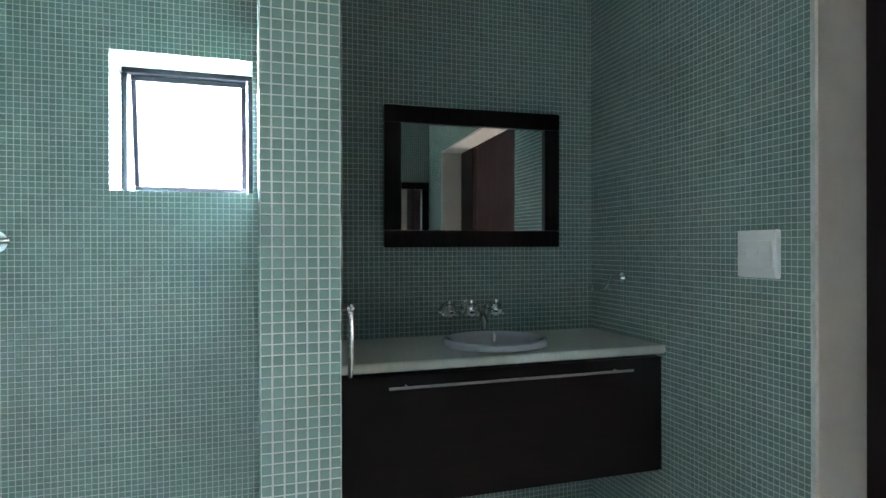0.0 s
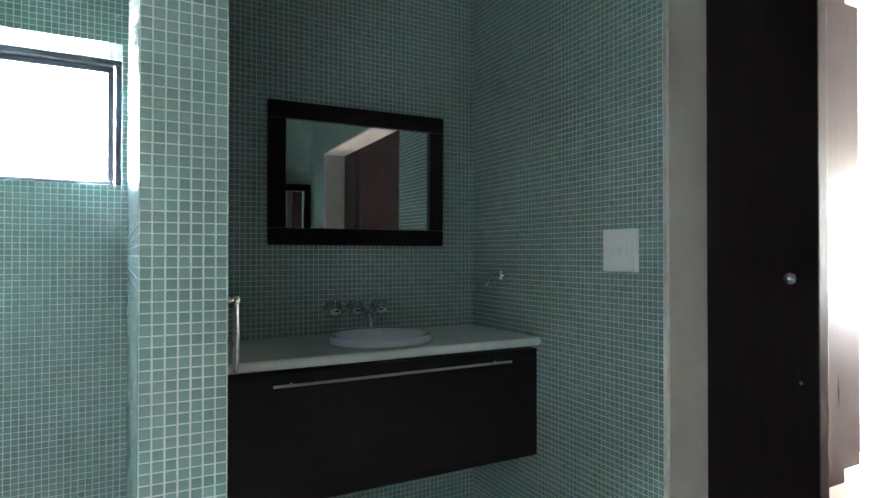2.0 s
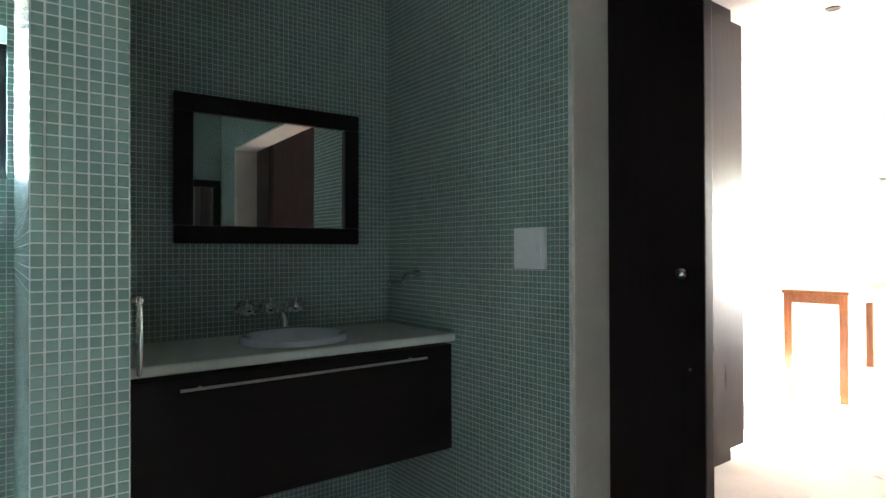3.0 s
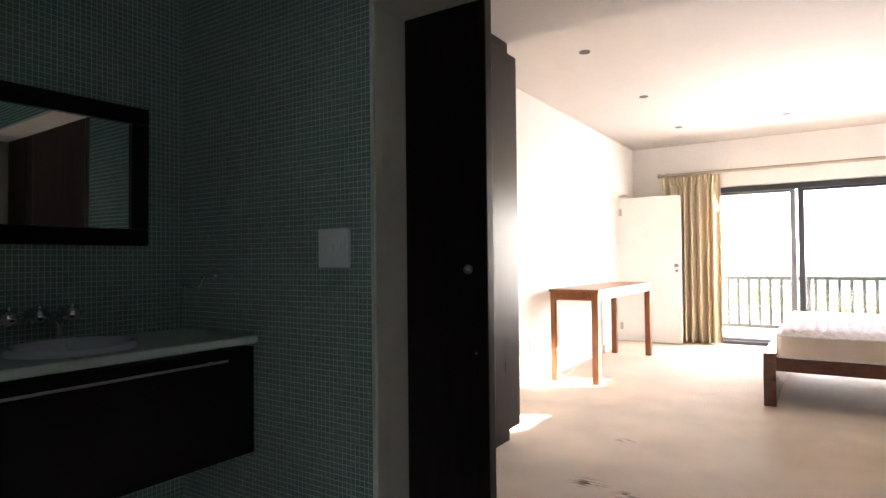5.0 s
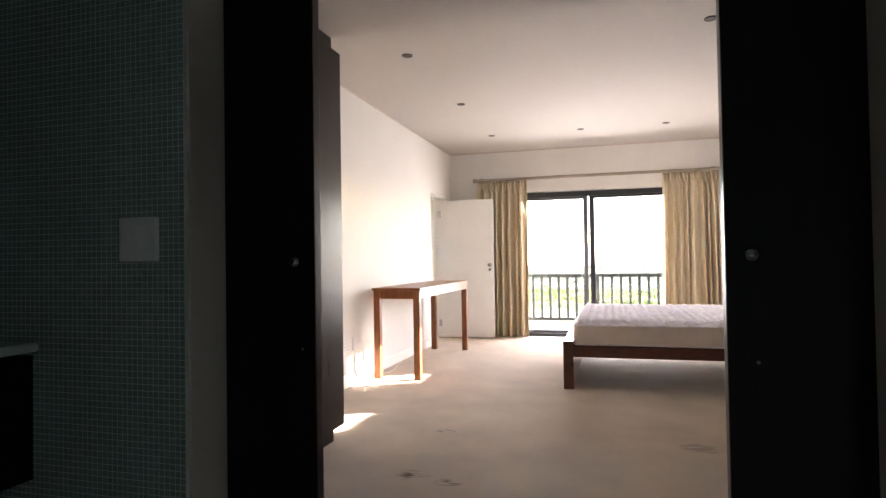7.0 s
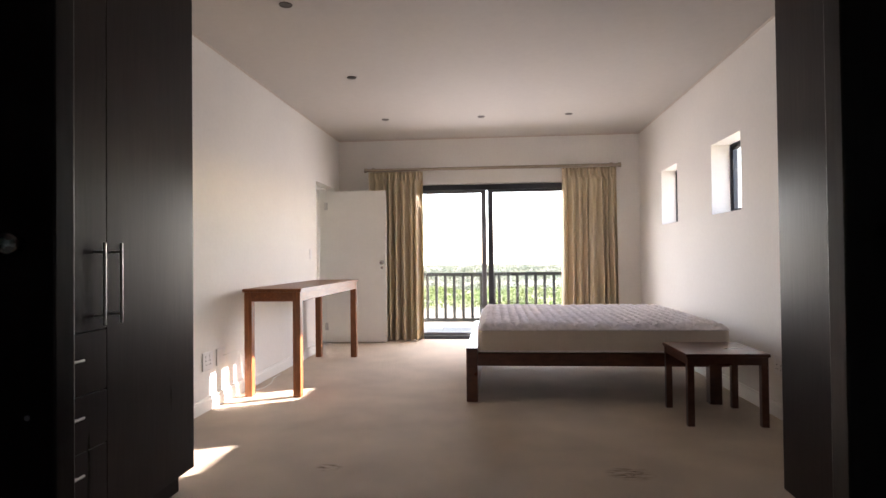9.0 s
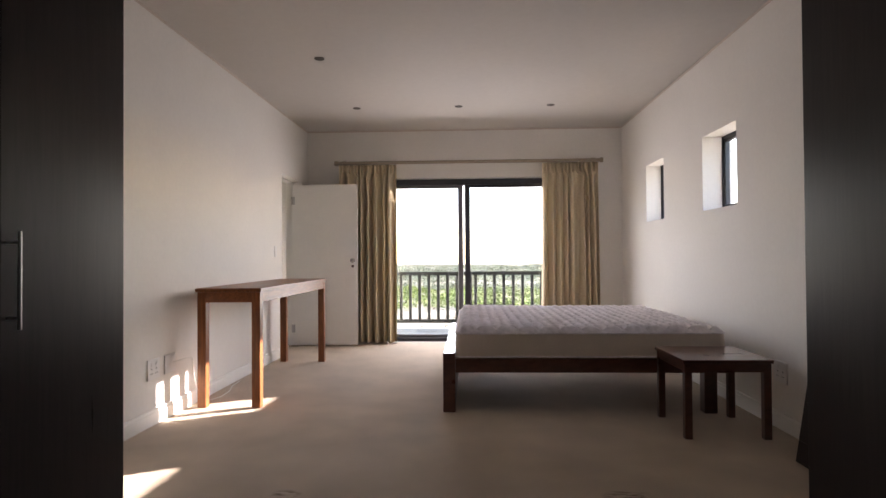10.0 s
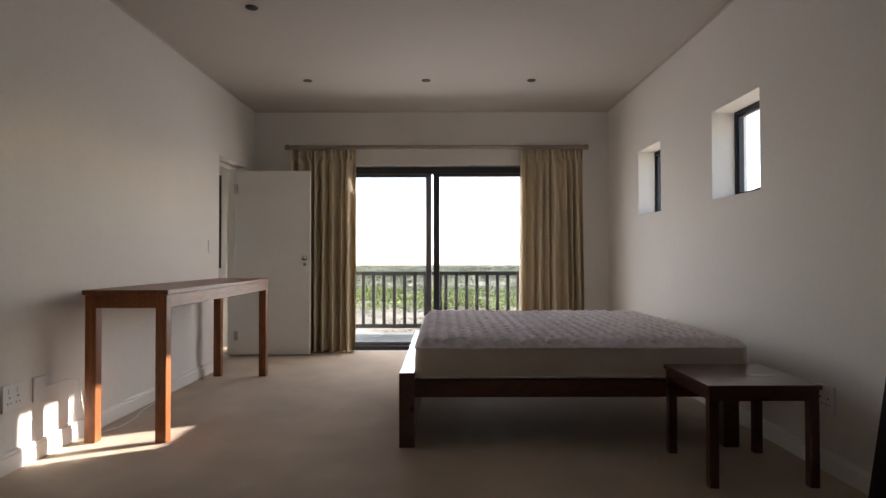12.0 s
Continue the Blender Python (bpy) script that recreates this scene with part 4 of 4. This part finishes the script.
structure("wall_under_balcony", [(RX1 + 0.25, RX1 + 0.35, RY0, RY1, -3.6, -0.25)], M["facade"], "rendered wall below the balcony", "wall")


def land_z(x, y):
    d = math.hypot(x, y)
    return -3.1 - 0.0095 * max(d - 20, 0) + 0.5 * noise.noise((x * 0.03, y * 0.03, 0)) * min(1, d / 60)


def land():
    bm = bmesh.new()
    rad = [0, 8, 16, 24, 32, 40, 50, 62, 78, 100, 130, 170, 230, 320, 480, 800, 1500, 3000]
    n = 72
    rings = []
    for r in rad[1:]:
        rings.append([bm.verts.new((r * math.cos(2 * math.pi * k / n), r * math.sin(2 * math.pi * k / n), land_z(r * math.cos(2 * math.pi * k / n), r * math.sin(2 * math.pi * k / n)))) for k in range(n)])
    for a, b in zip(rings, rings[1:]):
        for k in range(n):
            bm.faces.new((a[k], a[(k + 1) % n], b[(k + 1) % n], b[k]))
    bm.faces.new(rings[0][::-1])
    ob = new("ground", finish(bm, "ground", M["ground"], True))
    tagged(ob, "sandy coastal ground falling gently to the horizon", "ground", kind="structure")


def bushes(name, mat, count, d0, d1, size, seed, label, power=1.0, leaves=60, leaf=0.16):
    """Low cushions of small leaves, flat-topped by the wind."""
    rng = np.random.RandomState(seed)
    verts, faces = [], []
    for _ in range(count):
        d = d0 + (d1 - d0) * rng.rand() ** power
        a = radians(rng.uniform(-23, 19))
        x, y = d * math.cos(a), 0.9 + d * math.sin(a)
        s = size * rng.uniform(0.5, 1.4)
        zb = land_z(x, y)
        wide = rng.uniform(1.0, 1.9)
        p = rng.normal(size=(leaves, 3))
        p /= np.linalg.norm(p, axis=1)[:, None] + 1e-6
        p *= rng.uniform(0.5, 1.0, (leaves, 1)) * rng.uniform(0.8, 1.15, (leaves, 1))
        c = np.stack((x + p[:, 0] * s, y + p[:, 1] * s * wide, zb + s * 0.2 + np.abs(p[:, 2]) * s * 0.5), 1)
        u = rng.normal(size=(leaves, 3))
        u /= np.linalg.norm(u, axis=1)[:, None]
        w = rng.normal(size=(leaves, 3))
        w -= u * (w * u).sum(1)[:, None]
        w /= np.linalg.norm(w, axis=1)[:, None]
        k = s * leaf * rng.uniform(0.6, 1.4, (leaves, 1))
        q = np.stack((c - u * k, c - w * k * 0.6, c + u * k, c + w * k * 0.6), 1).reshape(-1, 3)
        i0 = len(verts)
        verts.extend(map(tuple, q.tolist()))
        faces.extend((i0 + 4 * m, i0 + 4 * m + 1, i0 + 4 * m + 2, i0 + 4 * m + 3) for m in range(leaves))
    me = bpy.data.meshes.new(name)
    me.from_pydata(verts, [], faces)
    me.materials.append(mat)
    tagged(new(name, me), label, "bushes", kind="stuff")


land()
bushes("veld_bushes", M["bush"], 300, 53, 80, 1.25, 5, "low yellow-green coastal bushes beyond the balcony", 1.0, 190, 0.075)
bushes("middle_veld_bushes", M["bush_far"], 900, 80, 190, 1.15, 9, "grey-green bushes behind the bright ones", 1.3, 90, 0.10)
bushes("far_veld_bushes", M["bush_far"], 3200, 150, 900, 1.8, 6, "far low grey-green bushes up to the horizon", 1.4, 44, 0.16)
bushes("dry_bushes", M["bush_dry"], 300, 24, 54, 0.5, 7, "dry brown brush on the sand below the balcony", 1.0, 90, 0.06)

# ---- mosaic tiles, piece by piece ----
PITCH, FACE, PROUD = 0.017, 0.0148, 0.0010


def tile_mesh():
    h, c = FACE / 2, 0.0007
    v = [(-h, 0, -h), (h, 0, -h), (h, 0, h), (-h, 0, h), (-h + c, -PROUD, -h + c), (h - c, -PROUD, -h + c), (h - c, -PROUD, h - c), (-h + c, -PROUD, h - c)]
    f = [(4, 5, 6, 7), (0, 1, 5, 4), (1, 2, 6, 5), (2, 3, 7, 6), (3, 0, 4, 7)]
    me = bpy.data.meshes.new("tile")
    me.from_pydata(v, [], f)
    me.materials.append(M["tile"])
    return me


TILE_MESH = tile_mesh()


def tiled(wall_name, origin, along, out, width, z0, z1, hole=None, single=None, up=(0, 0, 1)):
    """Tiles over a rectangle of a wall. along, out: unit ways; single: (u0, u1, z0, z1), where each tile is a part of its own."""
    wall = bpy.data.objects[wall_name]
    origin, along, out, up = Vector(origin), Vector(along), Vector(out), Vector(up)
    turn = Matrix((along, -out, up)).transposed().to_4x4()
    nu, nz = int(round(width / PITCH)), int((z1 - z0) / PITCH)
    pu = width / nu
    base_v = np.array([v.co[:] for v in TILE_MESH.vertices])
    base_f = np.array([p.vertices[:] for p in TILE_MESH.polygons])
    rot = np.array(turn.to_3x3())
    rng = np.random.RandomState(int(width * 1000) + nz)
    made = 0
    vs, fs = [], []
    for i in range(nu):
        for k in range(nz):
            u, z = (i + 0.5) * pu, z0 + (k + 0.5) * PITCH
            if hole and hole[0] - 0.004 < u < hole[1] + 0.004 and hole[2] - 0.004 < z < hole[3] + 0.004:
                continue
            p = origin + along * u + up * z + out * rng.uniform(-0.0002, 0.0002)
            tilt = rng.normal(0, 0.003, 2)
            if single and made < 300 and single[0] <= u <= single[1] and single[2] <= z <= single[3]:
                ob = new("tile", TILE_MESH)
                ob.parent = wall
                ob.matrix_basis = Matrix.Translation(p) @ turn @ Euler((tilt[0], 0, tilt[1])).to_matrix().to_4x4()
                made += 1
                continue
            w = base_v.copy()
            w[:, 1] += base_v[:, 0] * tilt[1] + base_v[:, 2] * tilt[0]
            fs.append(base_f + 8 * len(vs))
            vs.append(w @ rot.T + np.array(p))
    if vs:
        me = bpy.data.meshes.new("mosaic_field")
        me.from_pydata(np.concatenate(vs).tolist(), [], np.concatenate(fs).tolist())
        me.materials.append(M["tile_joined"])
        ob = new("mosaic_field", me)
        ob.parent = wall
        tagged(ob, "field of small green glass mosaic tiles", kind="stuff")


tiled("wall_bath_pier", (PIER[0], PIER[2], 0), (1, 0, 0), (0, -1, 0), PIER[1] - PIER[0], 0.2, CEIL, single=(0, 1, 0.85, 1.6))
tiled("wall_bath_pier", (PIER[0], BY1, 0), (0, -1, 0), (-1, 0, 0), BY1 - PIER[2], 0.2, CEIL)
tiled("wall_bath_pier", (PIER[1], PIER[2], 0), (0, 1, 0), (1, 0, 0), BY1 - PIER[2], 0.2, CEIL)
tiled("wall_bath_east", (BX1, BY1, 0), (0, -1, 0), (-1, 0, 0), BY1 - JY1, 0.1, CEIL, single=(0.55, 0.90, 1.12, 1.40))
tiled("wall_bath_east", (BX1, JY0, 0), (0, -1, 0), (-1, 0, 0), JY0 - BY0, 0.1, CEIL)
tiled("wall_bath_east", (BX1, JY1, 0), (0, -1, 0), (-1, 0, 0), JY1 - JY0, LINTEL + 0.003, CEIL)
tiled("wall_bath_north", (PIER[1], BY1, 0), (1, 0, 0), (0, -1, 0), BX1 - PIER[1], 0.1, CEIL, single=(0.3, 0.75, 0.95, 1.24))
tiled("wall_bath_north", (BX0, BY1, 0), (1, 0, 0), (0, -1, 0), PIER[0] - BX0, 0.2, CEIL, hole=(WBX0 - BX0, WBX1 - BX0, WBZ0, WBZ1))
tiled("wall_bath_south", (BX1, BY0, 0), (-1, 0, 0), (0, 1, 0), BX1 - BX0, 0.9, CEIL)
tiled("wall_bath_west", (BX0, BY0, 0), (0, 1, 0), (1, 0, 0), BY1 - BY0, 0.9, CEIL)
# the window's reveal
tiled("wall_bath_north", (WBX0, BY1 + 0.165, 0), (0, -1, 0), (1, 0, 0), 0.165, WBZ0 + 0.002, WBZ1)
tiled("wall_bath_north", (WBX1, BY1, 0), (0, 1, 0), (-1, 0, 0), 0.165, WBZ0 + 0.002, WBZ1)
tiled("wall_bath_north", (WBX0, BY1, WBZ1), (1, 0, 0), (0, 0, -1), WBX1 - WBX0, 0.0, 0.165, up=(0, 1, 0))
tiled("wall_bath_north", (WBX1, BY1, WBZ0), (-1, 0, 0), (0, 0, 1), WBX1 - WBX0, 0.0, 0.165, up=(0, 1, 0))
